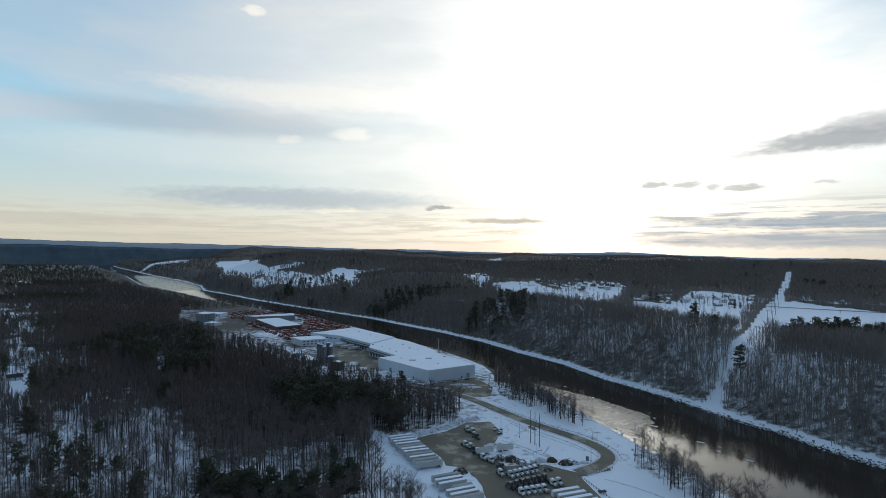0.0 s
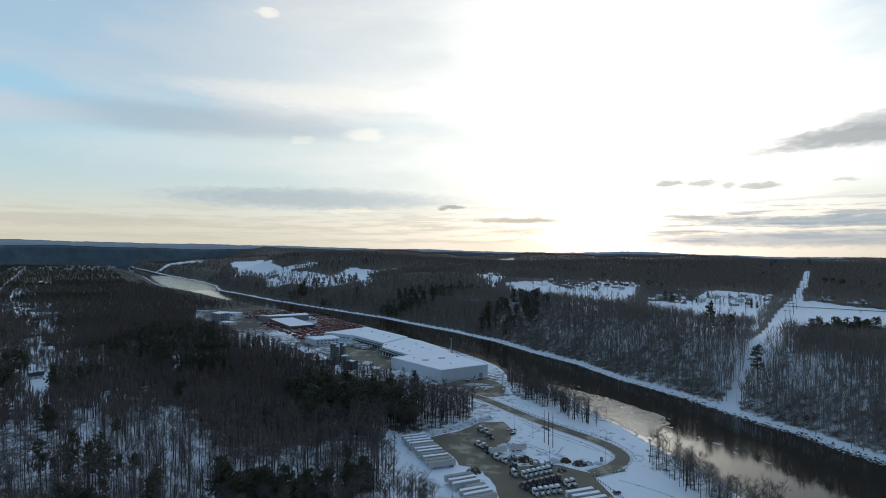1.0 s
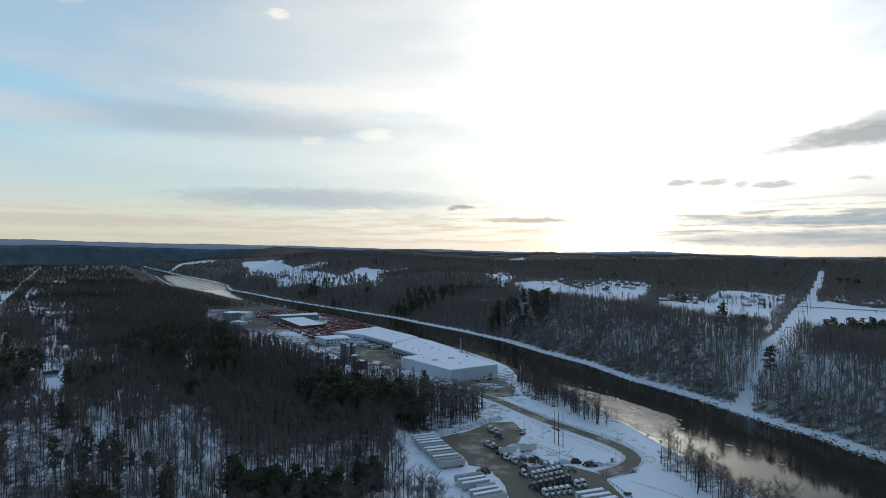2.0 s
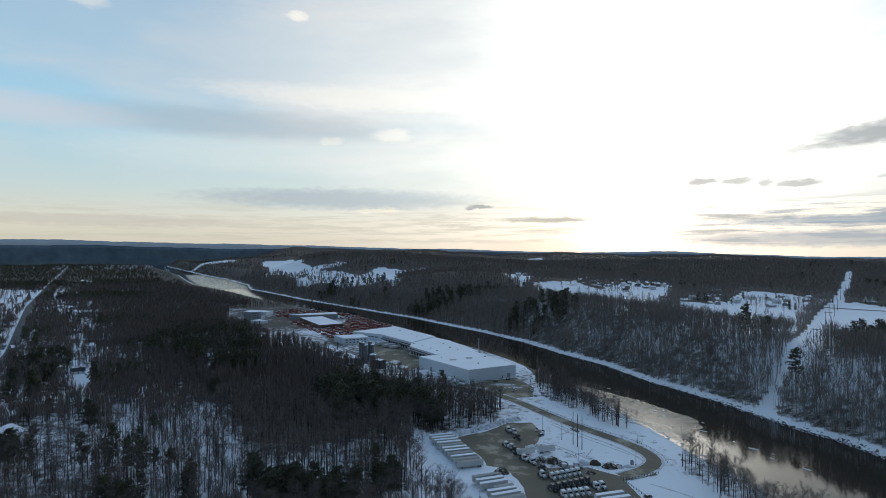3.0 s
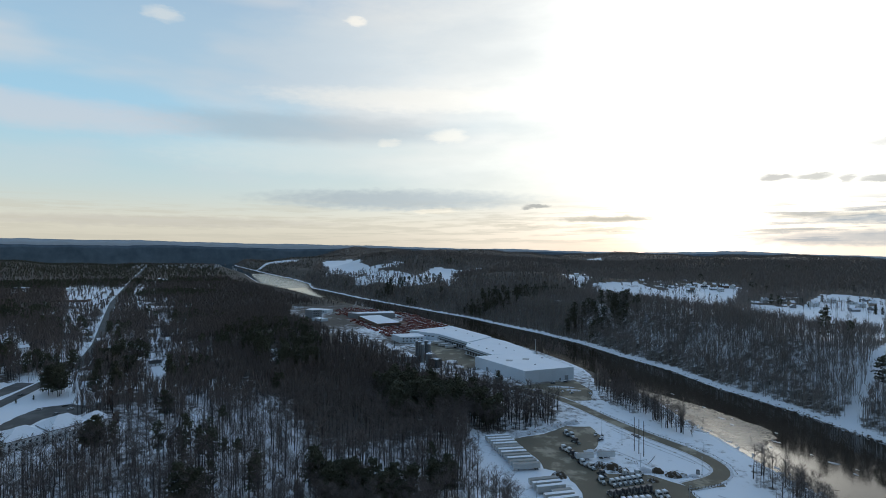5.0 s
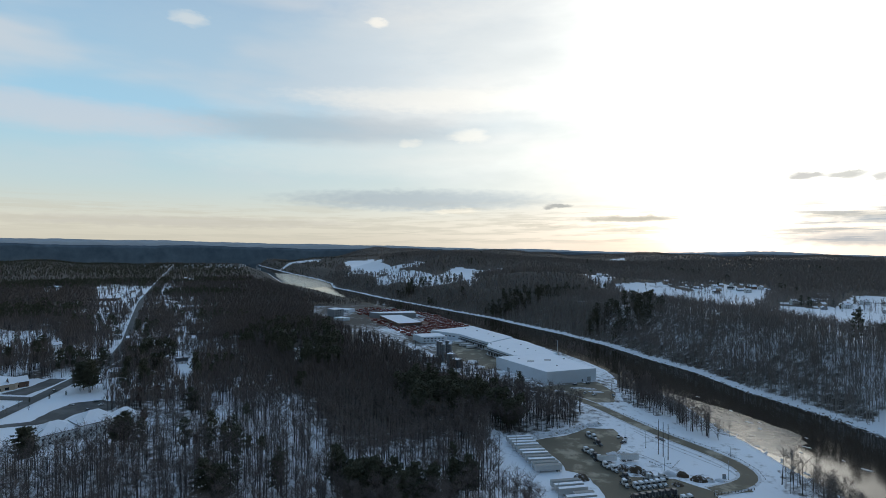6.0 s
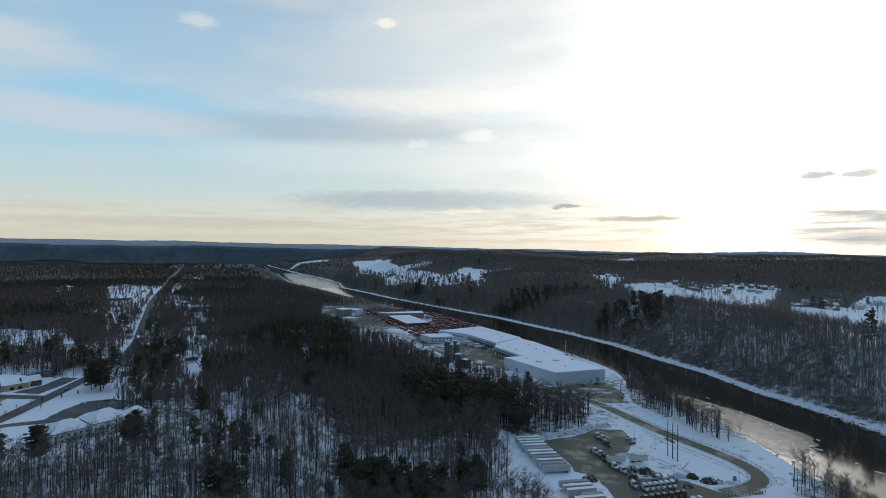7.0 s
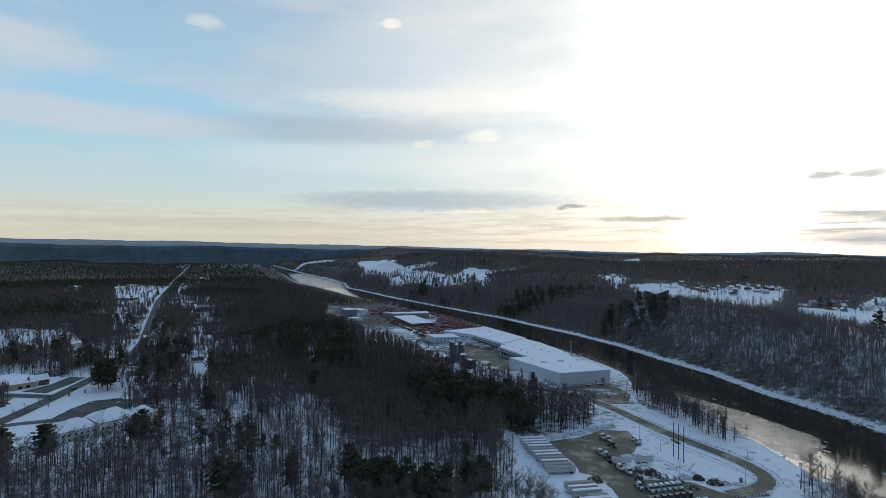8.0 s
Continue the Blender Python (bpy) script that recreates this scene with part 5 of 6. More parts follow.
pick = car("truck_white", "white pickup parked on gravel", True)
cars = [(85.5, 283, 20, car_dark), (42, 378, 70, pick), (38, 381, 70, pick), (40, 371, 40, car_dark), (24, 526, 30, car_dark), (12, 518, 30, car_dark), (20, 490, 60, car_white), (28, 487, 50, car_white), (44, 488, 100, car_white),
        (-396, 360, 20, car_white), (-384, 372, 60, car_dark), (-371, 352, 60, car_dark), (-372, 366, 60, car_white), (640, 905, 40, car_dark), (668, 860, 40, car_dark), (690, 850, 40, car_white),
        (-450, 392, 65, car_dark), (-520, 512, 62, car_white), (-640, 690, 48, car_dark), (-780, 846, 47, car_white)]
used = set()
for x, y, a, proto in cars:
    m = pose(x, y, height(x, y) + 0.27, 0, 0, a)
    if proto not in used:
        proto.matrix_basis = m
        used.add(proto)
    else:
        copy_thing(proto, m)


# ---------------------------------------------------------------- yard furniture
def light_pole(x, y, h=9.0, a=0):
    z = height(x, y)
    t = thing("light_pole", "slender grey yard light on a concrete foot", "lamp post", pose(x, y, z, 0, 0, a), "yard lights")
    part("pole", rod((0, 0, 0), (0, 0, h), 0.16, 0.10, 8), M["galvanised"], t)
    part("foot", rod((0, 0, -0.3), (0, 0, 0.7), 0.35, 0.35, 10), M["concrete"], t)
    part("arm", rod((0, 0, h - 0.1), (1.3, 0, h + 0.15), 0.06, None, 6), M["galvanised"], t)
    part("lamp_head", box(1.0, 1.8, -0.22, 0.22, h + 0.08, h + 0.28, None, 0.05), M["metal_grey"], t)


for x, y, h in ((42.5, 384.5, 11), (53.2, 365.5, 10.5), (57.8, 326.5, 9), (91.3, 325.3, 10), (102.8, 362.5, 6), (74, 285.2, 10.5), (-28.4, 341, 10), (-1.7, 277, 10)):
    light_pole(x, y, h, rr.uniform(0, 360))


def pole_frame(x, y, a, h, n, gap, beam, label, group):
    """Wooden transmission structure of n poles."""
    t = thing("power_pole", label, "power pole", pose(x, y, height(x, y), 0, 0, a), group)
    for k in range(n):
        o = (k - (n - 1) / 2) * gap
        part("pole", rod((o, 0, -1), (o, 0, h), 0.27, 0.17, 8), M["pole_wood"], t)
        if beam:
            bm = bmesh.new()
            for j in range(5):
                rod((o, 0, h - beam - 0.25 * j - 0.2), (o, 0, h - beam - 0.25 * j - 0.08), 0.16, None, 8, bm)
            part("insulator", bm, M["metal_grey"], t)
    if beam:
        part("crossarm", box(-(n - 1) * gap / 2 - 1.6, (n - 1) * gap / 2 + 1.6, -0.15, 0.15, h - beam, h - beam + 0.35), M["pole_wood"], t)
    return t


t = pole_frame(61.5, 352, -62, 22, 3, 4.6, 0, "three tall dark poles of a river-crossing power line", "power line structures")
part("platform", box(-6.4, 1.4, -1.2, 0.9, 10.2, 10.6, None, 0.08), M["metal_dark"], t, "dark equipment platform between poles")
part("switch_box", box(-2.4, -0.4, -0.5, 0.5, 10.6, 11.5, None, 0.06), M["metal_grey"], t)
for x, y, h, a in ((326, 540, 15.5, 35), (432, 700, 17, 35), (496, 795, 17, 35), (545, 866, 17, 35), (640, 1008, 17, 35), (740, 1140, 17, 35), (860, 1312, 17, 35), (1000, 1525, 17, 35)):
    pole_frame(x, y, -a, h, 3 if h < 16 else 2, 5.5, 1.2, "wooden three-pole power line structure in a snowy cutting" if h < 16 else "wooden power line frame in a snowy cutting", "power line structures")


def mound(name, x, y, rx, ry, h, mat, label, category, group=""):
    """A lumpy heap."""
    bm = bmesh.new()
    rings, seg = 6, 18
    top = bm.verts.new((x, y, height(x, y) + h))
    prev = None
    for i in range(1, rings + 1):
        f = i / rings
        ring = []
        for k in range(seg):
            a = 2 * math.pi * k / seg
            wob = 1 + 0.22 * noise.noise(Vector((x + math.cos(a) * 2 * f, y + math.sin(a) * 2 * f, i * 0.7)))
            px, py = x + rx * f * wob * math.cos(a), y + ry * f * wob * math.sin(a)
            lump = noise.noise(Vector((px * 0.6, py * 0.6, 4.0))) * 0.35 * h
            ring.append(bm.verts.new((px, py, max(0.0, (h * (1 - f * f) + lump * (1 - f))) + 0.02 - (0.35 if i == rings else 0) + height(px, py))))
        for k in range(seg):
            if prev is None:
                bm.faces.new((top, ring[k], ring[(k + 1) % seg]))
            else:
                bm.faces.new((prev[k], ring[k], ring[(k + 1) % seg], prev[(k + 1) % seg]))
        prev = ring
    t = part(name, bm, mat, None, label)
    for p in t.data.polygons:
        p.use_smooth = True
    return tagged(t, label, category, group)


for x, y, rx, ry, h, k in ((35, 327, 5, 3.5, 3, 0), (42, 326, 6, 4, 3.2, 0), (48, 322, 4, 3, 2.2, 0), (67, 325, 4, 3, 2.6, 0), (75, 321, 5, 3.5, 2.8, 0), (80.5, 321.5, 3, 2.5, 1.8, 1),
                         (11, 309, 4.6, 4, 2.8, 0), (33, 349, 6, 4, 1.8, 1), (38, 352, 5, 4, 1.4, 1), (60, 325, 5, 3, 2.4, 1), (62, 312, 3.5, 3, 1.6, 0), (86, 322.5, 3, 2, 1.4, 1)):
    mound("earth_mound" if k == 0 else "snow_bank", x, y, rx, ry, h, M["soil" if k == 0 else "dirty_snow"], "brown heap of soil and scrap dusted with snow" if k == 0 else "ploughed heap of dirty snow", "heap", "heaps round the yard")
edge = [(-20, 367), (-10, 372), (0, 380), (8, 389), (16, 398), (25, 402)]
for k in range(24):
    f = k / 23 * (len(edge) - 1)
    i = min(int(f), len(edge) - 2)
    x, y = [a + (b - a) * (f - i) for a, b in zip(edge[i], edge[i + 1])]
    mound("snow_bank", x + rr.uniform(-1, 1), y + 2 + rr.uniform(-1, 1), rr.uniform(2.5, 4.5), rr.uniform(2, 3), rr.uniform(1.4, 2.6), M["dirty_snow"], "ploughed heap of dirty snow", "heap", "heaps round the yard")
for x, y, rx, ry in ((20, 508, 14, 3), (30, 498, 8, 3), (-2, 494, 6, 3), (-95, 575, 14, 10), (-100, 600, 8, 10)):
    mound("snow_bank", x, y, rx, ry, 0.9, M["dirty_snow"], "low ploughed bank of dirty snow", "heap", "heaps beside the warehouse")


def rail_fence(name, line, gap, label, h=1.1, rail=True, mat="pole_wood"):
    t = thing(name, label, "fence")
    pts = []
    for (ax_, ay), (bx, by) in zip(line[:-1], line[1:]):
        n = max(1, int(math.hypot(bx - ax_, by - ay) / gap))
        pts += [(ax_ + (bx - ax_) * k / n, ay + (by - ay) * k / n) for k in range(n)]
    pts.append(line[-1])
    first = None
    for x, y in pts:
        if first is None:
            first = part("post", box(-0.14, 0.14, -0.14, 0.14, -0.4, h), M[mat], t, "", pose(x, y, height(x, y)))
        else:
            o = new("post", first.data)
            o.parent, o.matrix_basis = t, pose(x, y, height(x, y), 0, 0, rr.uniform(-6, 6))
    if rail:
        for (x0, y0), (x1, y1) in zip(pts[:-1], pts[1:]):
            part("rail", rod((x0, y0, height(x0, y0) + h * 0.75), (x1, y1, height(x1, y1) + h * 0.75), 0.13, None, 4), M["galvanised"], t)
    return t


rail_fence("guard_rail", [(78.5, 303.6), (90, 309), (101, 314.5)], 1.9, "dark posts and rail along the drive")
rail_fence("guard_rail", [(78.5, 303), (83, 290), (88, 275), (94, 256), (100, 236)], 2.2, "dark posts along a snowy field edge")
rail_fence("guard_rail", [(111.5, 330), (112, 342), (107, 357), (95, 374), (78, 391), (62, 413), (47, 436)], 3.5, "low guard rail beside the river drive", 0.8, True, "pole_wood")
for a in range(3):
    rail_fence("parking_bumper_row", [(52 + 6 * a, 342 - 3 * a), (58 + 6 * a, 336 + 6 * a)], 2.0, "short row of dark wheel stops on snow", 0.5)
t = thing("utility_cabinet", "small dark utility cabinet on the snow", "cabinet", pose(89.4, 326.5, 0))
part("body", box(-0.8, 0.8, -0.6, 0.6, 0, 2.4, None, 0.06), M["metal_dark"], t)
part("door", box(-0.7, 0.7, -0.66, -0.58, 0.2, 2.2), M["metal_grey"], t)
part("plinth", box(-1.0, 1.0, -0.8, 0.8, -0.3, 0.15), M["concrete"], t)


# ---------------------------------------------------------------- houses
def house(w, d, h, rise, wall, label, snow=True, chimney=True, porch=False):
    """A gabled house, ridge along x, front towards -y."""
    t = thing("house", label, "house", group="houses")
    bm = bmesh.new()
    x, y = w / 2, d / 2
    v = [bm.verts.new(q) for q in ((-x, -y, -1.5), (x, -y, -1.5), (x, y, -1.5), (-x, y, -1.5), (-x, -y, h), (x, -y, h), (x, y, h), (-x, y, h), (-x, 0, h + rise), (x, 0, h + rise))]
    for f in ((0, 1, 5, 4), (2, 3, 7, 6), (1, 2, 6, 9, 5), (3, 0, 4, 8, 7), (3, 2, 1, 0)):
        bm.faces.new([v[i] for i in f])
    part("wall", bm, M[wall], t)
    o, th = 0.5, 0.28
    for s in (-1, 1):
        bm = bmesh.new()
        drop = rise / y * o
        q = [(-x - o, s * (y + o), h - drop), (x + o, s * (y + o), h - drop), (x + o, 0, h + rise), (-x - o, 0, h + rise)]
        lo = [bm.verts.new((a, b, c + 0.02)) for a, b, c in q]
        hi = [bm.verts.new((a, b, c + th)) for a, b, c in q]
        bm.faces.new(lo[::-1])
        bm.faces.new(hi).material_index = 1
        for i in range(4):
            bm.faces.new((lo[i], lo[(i + 1) % 4], hi[(i + 1) % 4], hi[i]))
        part("roof", bm, [M["shingle"], M["roof_snow"] if snow else M["shingle"]], t, "snow-covered roof slope" if snow else "")
    if chimney:
        part("chimney", box(x * 0.3, x * 0.3 + 0.9, -0.4, 0.5, h, h + rise + 1.1), M["brick_red"], t)
    floors = max(1, int(h / 2.7))
    n = max(2, int(w / 3.2))
    for s in (-1, 1):
        for f in range(floors):
            for k in range(n):
                cx = -x + w * (k + 0.5) / n
                if f == 0 and s < 0 and k == n // 2:
                    part("door", box(cx - 0.5, cx + 0.5, -y - 0.07, -y + 0.05, 0.1, 2.2), M["brown_wall"], t)
                    continue
                wn = part("window", box(cx - 0.6, cx + 0.6, s * y - 0.05, s * y + 0.05, 0.95 + 2.7 * f, 2.3 + 2.7 * f), M["siding_white"], t)
                part("pane", box(cx - 0.5, cx + 0.5, s * y - 0.07, s * y + 0.07, 1.05 + 2.7 * f, 2.2 + 2.7 * f), M["glass"], wn)
    for s in (-1, 1):
        for k in range(2):
            part("window", box(s * x - 0.06, s * x + 0.06, -y * 0.5 + y * k - 0.5, -y * 0.5 + y * k + 0.5, 1.0, 2.2), M["glass"], t)
    return t


HOUSES = [house(11, 8, 5.4, 3.0, "siding_white", "white two-storey house with a snowy gable roof"),
          house(13, 8, 2.9, 2.4, "siding_grey", "grey single-storey house with a snowy gable roof"),
          house(10, 8, 5.4, 3.2, "siding_tan", "tan two-storey house with a snowy gable roof"),
          house(12, 9, 3.0, 2.6, "siding_white", "white low house with a dark shingle roof", False),
          house(18, 12, 5.0, 4.0, "brown_wall", "large brown barn with a snow-covered roof", True, False)]
used = set()
for x, y, a, k in PLOTS:
    m = pose(x, y, height(x, y) + 0.3, 0, 0, a)
    if k not in used:
        HOUSES[k].matrix_basis = m
        used.add(k)
    else:
        copy_thing(HOUSES[k], m)
for poly, h, lab, wall in (([(-1440, 1370), (-1385, 1345), (-1365, 1385), (-1420, 1410)], 7, "long pale low building with a snowy flat roof", "siding_white"),
                           ([(-1135, 1070), (-1070, 1100), (-1085, 1125), (-1150, 1095)], 5, "long brown low building beside the main road", "brown_wall"),
                           ([(-1640, 1400), (-1560, 1370), (-1545, 1400), (-1625, 1430)], 5, "distant pale low building with a snowy roof", "siding_grey"),
                           ([(-905, 750), (-878, 770), (-890, 788), (-918, 768)], 4.5, "low grey-green building among trees", "siding_grey"),
                           ([(-1500, 1480), (-1450, 1455), (-1435, 1490), (-1485, 1515)], 6, "pale flat-roofed shop beside a snowy lot", "siding_white")):
    flat_hall("building", poly, h + height(*poly[0]), lab, "building", M[wall], (0,), [(0, 3 + 7 * k, 7 + 7 * k, 1.6 + height(*poly[0]), 3.6 + height(*poly[0]), M["glass"]) for k in range(4)])


def wing(t, o, ang, u0, u1, v0, v1, eave, rise, wall="siding_white"):
    """A hip-roofed wing of a long residence, in the residence's own axes."""
    ca, sa = math.cos(ang), math.sin(ang)
    def w(u, v): return (o[0] + ca * u - sa * v, o[1] + sa * u + ca * v)
    part("wall", prism([w(u0, v0), w(u1, v0), w(u1, v1), w(u0, v1)], -1.0, eave), M[wall], t)
    e, dv = 0.6, (v1 - v0) / 2
    bm = bmesh.new()
    base = [w(u0 - e, v0 - e), w(u1 + e, v0 - e), w(u1 + e, v1 + e), w(u0 - e, v1 + e)]
    lo = [bm.verts.new((*p, eave - 0.05)) for p in base]
    hi = [bm.verts.new((*p, eave + 0.3)) for p in base]
    ra, rb = bm.verts.new((*w(u0 + dv * 0.8, (v0 + v1) / 2), eave + rise)), bm.verts.new((*w(u1 - dv * 0.8, (v0 + v1) / 2), eave + rise))
    for i in range(4):
        bm.faces.new((lo[i], lo[(i + 1) % 4], hi[(i + 1) % 4], hi[i])).material_index = 1
    bm.faces.new(lo[::-1])
    for f in ((hi[0], hi[1], rb, ra), (hi[1], hi[2], rb), (hi[2], hi[3], ra, rb), (hi[3], hi[0], ra)):
        bm.faces.new(f)
    part("roof", bm, [M["roof_snow"], M["shingle"]], t, "snow-covered hip roof")
    for f in range(2):
        n = int((u1 - u0) / 3.6)
        for k in range(n):
            u = u0 + (u1 - u0) * (k + 0.5) / n
            z0 = 1.0 + 3.2 * f
            if z0 + 1.5 < eave:
                part("window", prism([w(u - 0.6, v0 - 0.06), w(u + 0.6, v0 - 0.06), w(u + 0.6, v0 + 0.06), w(u - 0.6, v0 + 0.06)], z0, z0 + 1.5), M["glass"], t)


ang = math.atan2(0.917, 0.40)
t = thing("residence", "long white two-storey residence with snowy hip roofs", "apartment building")
wing(t, (-330, 280), ang, -2, 20, 0, 21, 7.4, 6.0)
wing(t, (-330, 280), ang, 20.5, 44, -3, 19, 9.0, 6.8)
wing(t, (-330, 280), ang, 44.5, 60, -1, 15, 7.4, 5.6)
wing(t, (-330, 280), ang, 30, 37, -6, -2.5, 6.6, 1.8)
t = thing("residence", "white house with several snowy hip roofs", "house")
wing(t, (-362, 255), ang, -6, 12, 0, 12, 5.6, 3.4)
wing(t, (-362, 255), ang, 4, 11, -5, 0.5, 5.0, 2.4)
t = flat_hall("community_building", [(-552, 372), (-512, 364), (-499, 374), (-492, 390), (-500, 410), (-548, 412)], 5.0, "low public building with a snowy roof and gabled porch", "building", M["siding_tan"], (),
              [(1, 3, 8, 0.4, 3.4, M["glass"]), (2, 4, 7, 0.8, 3.0, M["glass"]), (2, 10, 13, 0.8, 3.0, M["glass"]), (3, 4, 9, 0.6, 3.2, M["glass"])])
h2 = house(14, 12, 5.2, 4.2, "brown_wall", "dark brown gabled entrance hall with a snowy roof", True, False)
h2.matrix_basis = pose(-499, 398, 0.0, 0, 0, 65)


# ---------------------------------------------------------------- single trees
def tree_parts(name, proto, mats, names, label, category, group):
    v, f, s = proto
    t = thing(name, label, category, group=group)
    for slot in (0, 1):
        sel = f[s == slot]
        idx, inv = np.unique(sel.ravel(), return_inverse=True)
        ob = link_mesh(names[slot], v[idx], inv.reshape(-1, 3), [mats[slot]])
        ob.parent = t
    return t


rng2 = np.random.default_rng(21)
PINES = [tree_parts("pine_tree", pine_tree(rng2, 13, 8, 32, 21, 0.95, 0.2, 0.33), NT, ("trunk", "crown"), "dark green white pine with shaggy tiered boughs", "tree", "white pines") for _ in range(4)]
TALL = [tree_parts("pine_tree", pine_tree(rng2, 6, 8, 24, 21, 0.8, 0.68, 0.24), NT, ("trunk", "crown"), "tall pine with a bare trunk and small top crown", "tree", "tall pines") for _ in range(2)]
SPRUCE = [tree_parts("spruce_tree", pine_tree(rng2, 20, 8, 8, 11, 0.6, 0.06, 0.24), NT, ("trunk", "crown"), "dark pointed spruce standing in snow", "tree", "spruces by the houses")]
used = set()


def plant(protos, x, y, s=1.0):
    k = protos[rr.randrange(len(protos))]
    m = pose(x, y, height(x, y), 0, 0, rr.uniform(0, 360)) @ Matrix.Scale(s, 4)
    if k.name not in used:
        used.add(k.name)
        k.matrix_basis = m
    else:
        c = copy_thing(k, m)
        c.matrix_basis = m


for cx, cy, sx, sy, n in ((-95, 256, 28, 10, 30), (-72, 250, 12, 6, 6), (-174, 237, 11, 7, 6), (-316, 257, 5, 4, 3), (-281, 290, 5, 4, 3), (-47, 268, 9, 8, 4), (-408, 471, 10, 10, 6), (-590, 453, 9, 8, 4), (-232, 446, 6, 6, 2), (-283, 363, 4, 4, 2), (-39, 384, 4, 4, 2), (-330, 236, 8, 6, 2)):
    for _ in range(n):
        plant(PINES, cx + rr.gauss(0, 0.55) * sx, cy + rr.gauss(0, 0.55) * sy, rr.uniform(0.8, 1.15))
for x, y in ((-455, 502), (-468, 540), (-398, 440), (-384, 402), (-372, 412), (-540, 600), (-430, 455), (-476, 470), (-520, 470), (-600, 500), (-615, 520), (-560, 470), (-640, 480)):
    plant(PINES, x, y, rr.uniform(0.8, 1.2))
for x, y in ((-428, 398), (-421, 404), (-434, 408), (-416, 396)):
    plant(PINES, x, y, rr.uniform(1.15, 1.35))
for x, y in ((348, 523), (356, 528), (365, 532), (377, 537), (388, 541), (398, 543), (410, 546), (420, 548), (450, 562), (335, 512), (326, 505)):
    plant(PINES, x, y, rr.uniform(0.8, 1.0))
for x, y in ((-178, 276), (-169, 275), (-60, 290), (-150, 262), (-214, 330)):
    plant(TALL, x, y, rr.uniform(0.95, 1.1))
for x, y, s in ((478, 868, 1.3), (486, 866, 1.0), (430, 900, 0.9), (425, 945, 0.8), (560, 950, 1.0), (520, 985, 0.9), (360, 1010, 1.2), (-432, 372, 0.35), (-428, 384, 0.35), (-439, 360, 0.35), (640, 940, 0.7), (600, 960, 0.6), (680, 900, 0.6), (330, 1250, 1.2), (378, 1210, 1.1), (268, 1215, 0.9), (480, 1020, 1.2), (445, 1010, 1.3)):
    plant(SPRUCE, x, y, s)
NEAR = [tree_parts("bare_tree", bare_tree(rng2, 6, 18, 430, 0.06, 0.19, 20), BT, ("trunk", "crown"), "slender leafless hardwood over thin snow", "tree", "bare trees in the woods") for _ in range(6)]
ROUND = [tree_parts("riverside_tree", bare_tree(rng2, 6, 28, 620, 0.036, 0.14, 13, 0.16), BT, ("trunk", "crown"), "broad leafless tree on a snowy bank", "tree", "bare trees on the bank") for _ in range(3)]
x, y = seeds(rng2, 236, 268, 5.2, -47, 1)
ok = rng2.uniform(size=len(x)) < woodland(x, y) * glades(x, y)
for a, b in list(zip(x[ok], y[ok]))[:290]:
    plant(NEAR, float(a), float(b), rr.uniform(0.75, 1.1))
for a, b in [(121 + rr.uniform(-4, 19) + 0.2 * k, 330 - 1.75 * k + rr.uniform(-2, 2)) for k in range(78)] + [(99 + rr.uniform(-5, 6) - 0.62 * k, 392 + 1.9 * k + rr.uniform(-2, 2)) for k in range(58)]:
    plant(ROUND, a, b, rr.uniform(0.8, 1.25))
for a, b in ((-424, 318), (-428, 330), (-420, 326), (-416, 340), (-432, 345)):
    plant(ROUND, a, b, 0.5)


# ---------------------------------------------------------------- ice on the river
def floe(x, y, r, a):
    bm = bmesh.new()
    n = 11
    pts = [(math.cos(2 * math.pi * k / n) * r * rr.uniform(0.7, 1.15), math.sin(2 * math.pi * k / n) * r * 0.5 * rr.uniform(0.5, 1.2)) for k in range(n)]
    prism(pts, -0.05, 0.22, bm)
    ob = part("ice_floe", bm, M["ice"], None, "thin snowy ice floe on dark water", pose(x, y, RIVER_Z, 0, 0, a))
    tagged(ob, "", "ice floe", "ice floes on the river")


for x, y, r in ((150, 455, 2.6), (168, 420, 3.2), (142, 500, 2.2), (188, 385, 3.4), (125, 540, 2), (204, 352, 3), (160, 408, 1.6), (176, 440, 1.5), (192, 368, 1.8), (197, 376, 1.2), (181, 398, 1.3), (155, 470, 1.2), (147, 470, 3.0)):
    floe(x, y, r, rr.uniform(90, 150))


# ---------------------------------------------------------------- far town and tracks
def far_town():
    """Small distant houses on the hills, too far to pick apart."""
    bm = bmesh.new()
    n = 0
    while n < 60:
        a, r = radians(rr.gauss(-36.5, 2.2)), rr.uniform(3500, 4350)
        x, y = math.sin(a) * r, math.cos(a) * r
        z, w, d, h = height(x, y), rr.uniform(6, 13), rr.uniform(6, 10), rr.uniform(12, 16)
        box(x - w / 2, x + w / 2, y - d / 2, y + d / 2, z - 2, z + h, bm)
        n += 1
    ob = part("distant_town", bm, M["siding_grey"], None, "pale distant town houses scattered over wooded hills")
    tagged(ob, "", "town", kind="stuff")


far_town()
for k, (line, w) in enumerate((([(52, 400), (66, 378), (84, 360), (96, 344), (98, 332)], 1.6), ([(50, 397), (63, 375), (80, 357), (92, 342)], 1.2), ([(40, 360), (52, 352), (60, 340), (66, 330)], 1.6),
                              ([(-18, 372), (4, 386), (20, 402), (30, 420)], 1.4), ([(92, 300), (108, 290), (122, 270)], 1.3))):
    draped("tyre_track", line, w, M["dirty_snow"], 0.06, "brown tyre track pressed into yard snow", "track")

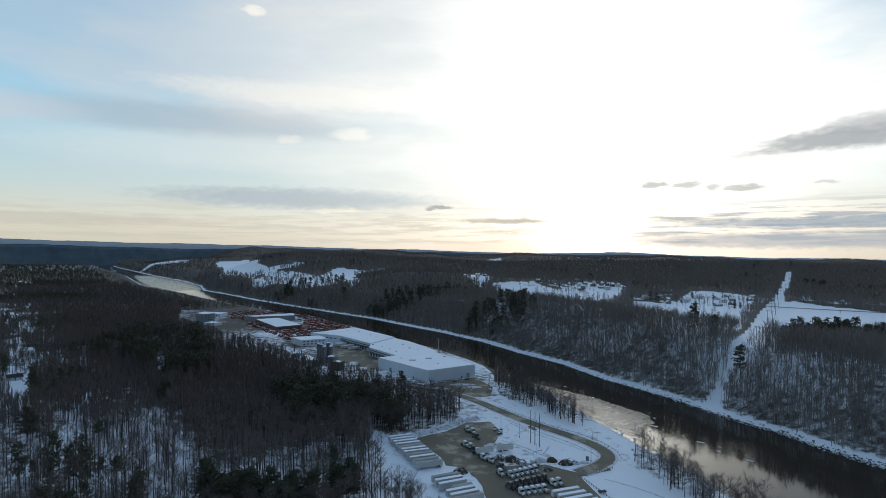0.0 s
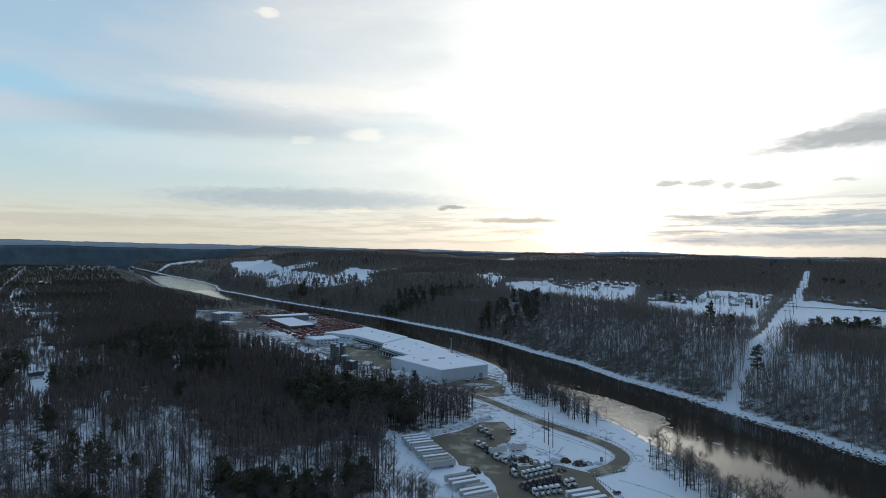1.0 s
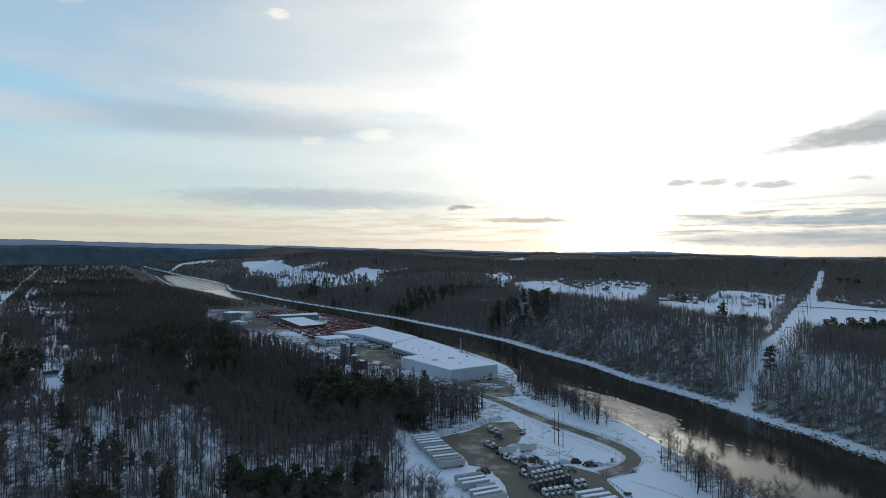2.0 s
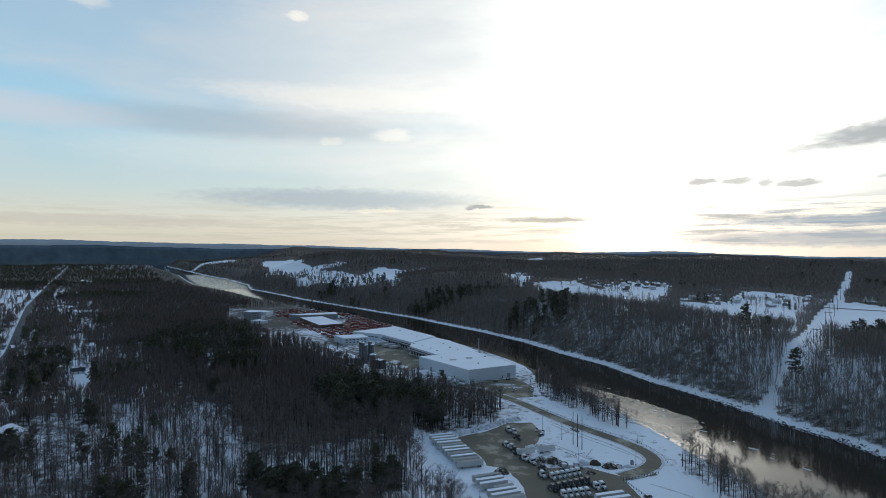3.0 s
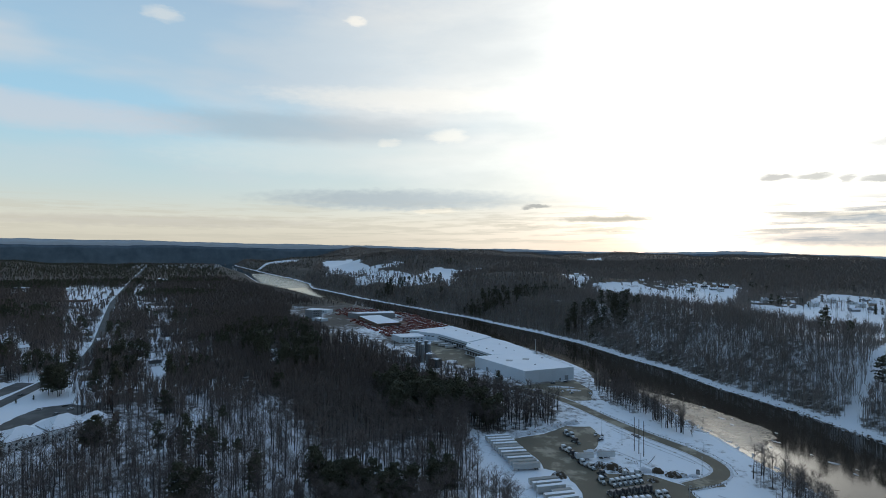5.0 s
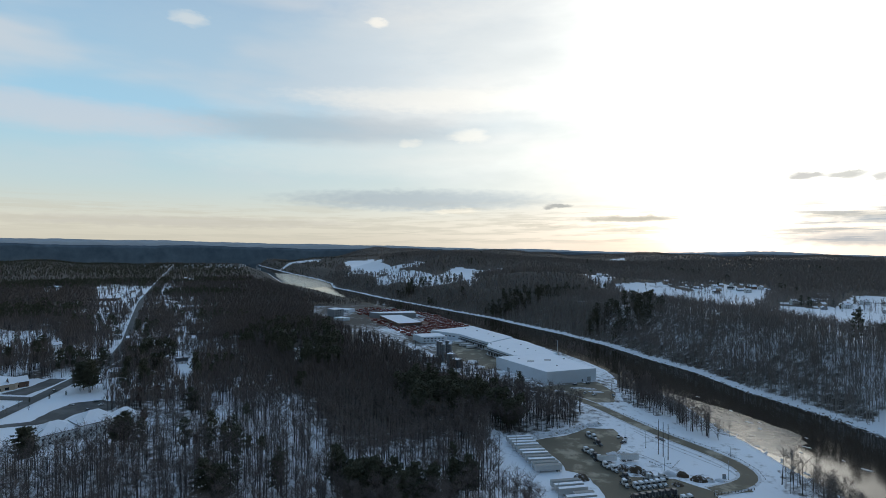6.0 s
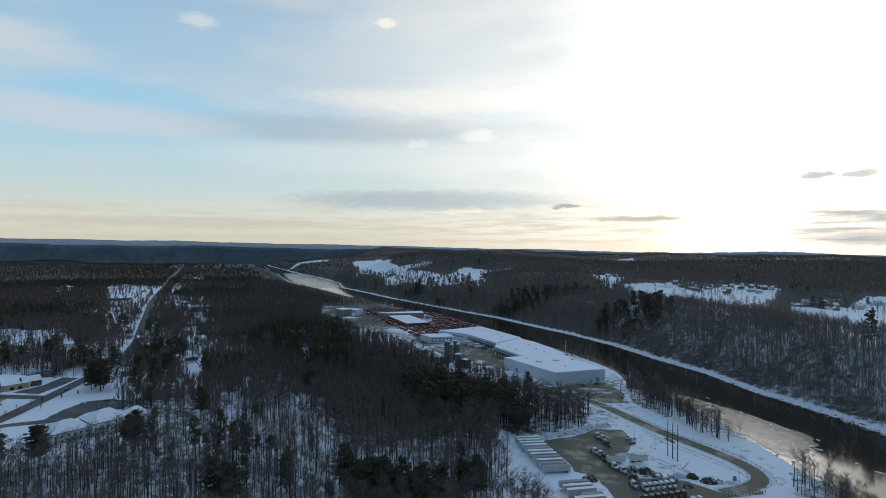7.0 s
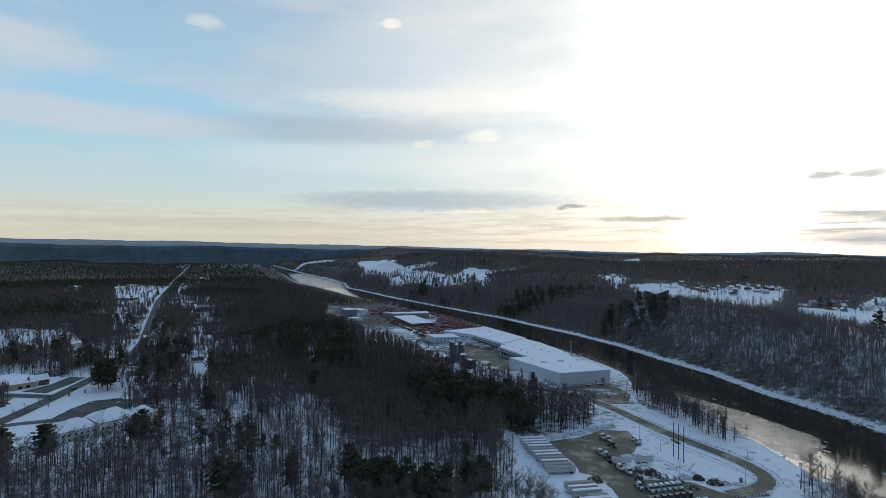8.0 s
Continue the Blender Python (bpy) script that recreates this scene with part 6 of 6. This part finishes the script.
# ---------------------------------------------------------------- leaf-holding oaks, field trees, bank rubble
OAKS = [tree_parts("oak_tree", pine_tree(rng2, 9, 9, 16, 14, 0.9, 0.32, 0.36), [M["bark"], M["dry_leaf"]], ("trunk", "crown"), "broad oak still holding dry brown leaves", "tree", "brown-leaved oaks") for _ in range(2)]
for x, y, s in ((-289, 293, 0.95), (-337, 368, 1.2), (-300, 332, 0.9), (-346, 378, 1.0), (-330, 380, 1.1), (-232, 300, 0.7), (-380, 420, 1.1), (-262, 410, 0.9)):
    plant(OAKS, x, y, s)
for x, y, s in ((600, 800, 0.5), (640, 870, 0.45), (690, 900, 0.6), (705, 890, 0.6), (720, 880, 0.7), (735, 872, 0.6), (560, 920, 0.5), (575, 1010, 0.8), (590, 1015, 0.8), (600, 1025, 0.7), (545, 1030, 0.8), (480, 960, 0.7), (450, 930, 0.6),
                (350, 1180, 0.8), (300, 1210, 0.8), (260, 1270, 0.8), (330, 1290, 0.9), (410, 1180, 0.8), (225, 1240, 0.7), (280, 1290, 0.8), (400, 905, 0.6), (520, 905, 0.7), (535, 930, 0.8)):
    plant(ROUND, x, y, s * 1.2)


def rubble(name, bank, inland, n, mat, label):
    """Broken ice and stones along a bank, too many to count."""
    V, F = [], []
    segs = list(zip(BK[1:14, bank:bank + 2], BK[2:15, bank:bank + 2]))
    other = list(zip(BK[1:14, 2 - bank:4 - bank], BK[2:15, 2 - bank:4 - bank]))
    for _ in range(n):
        k = min(12, int(abs(rr.gauss(0, 0.45)) * 12))
        f = rr.random()
        p, q = segs[k][0] * (1 - f) + segs[k][1] * f, other[k][0] * (1 - f) + other[k][1] * f
        d = (p - q) / np.hypot(*(p - q))
        x, y = p + d * rr.uniform(-2.5, inland)
        r = rr.uniform(0.3, 1.3)
        z = max(height(x, y), RIVER_Z) - 0.1
        o = len(V)
        a = rr.uniform(0, 6.28)
        for j in range(4):
            V.append((x + math.cos(a + j * 1.57) * r * rr.uniform(0.7, 1.4), y + math.sin(a + j * 1.57) * r * rr.uniform(0.7, 1.4), z))
        V.append((x + rr.uniform(-0.3, 0.3), y + rr.uniform(-0.3, 0.3), z + r * rr.uniform(0.4, 1.0)))
        F += [(o + j, o + (j + 1) % 4, o + 4) for j in range(4)]
    tagged(link_mesh(name, V, F, [mat]), label, "rubble", kind="stuff")


rubble("bank_rubble", 0, 7, 900, M["soil"], "dark stones and frozen earth along the snowy bank")
rubble("bank_ice", 0, 4, 700, M["ice"], "broken shore ice along the far bank")
rubble("bank_ice", 2, 4, 500, M["ice"], "broken shore ice along the near bank")
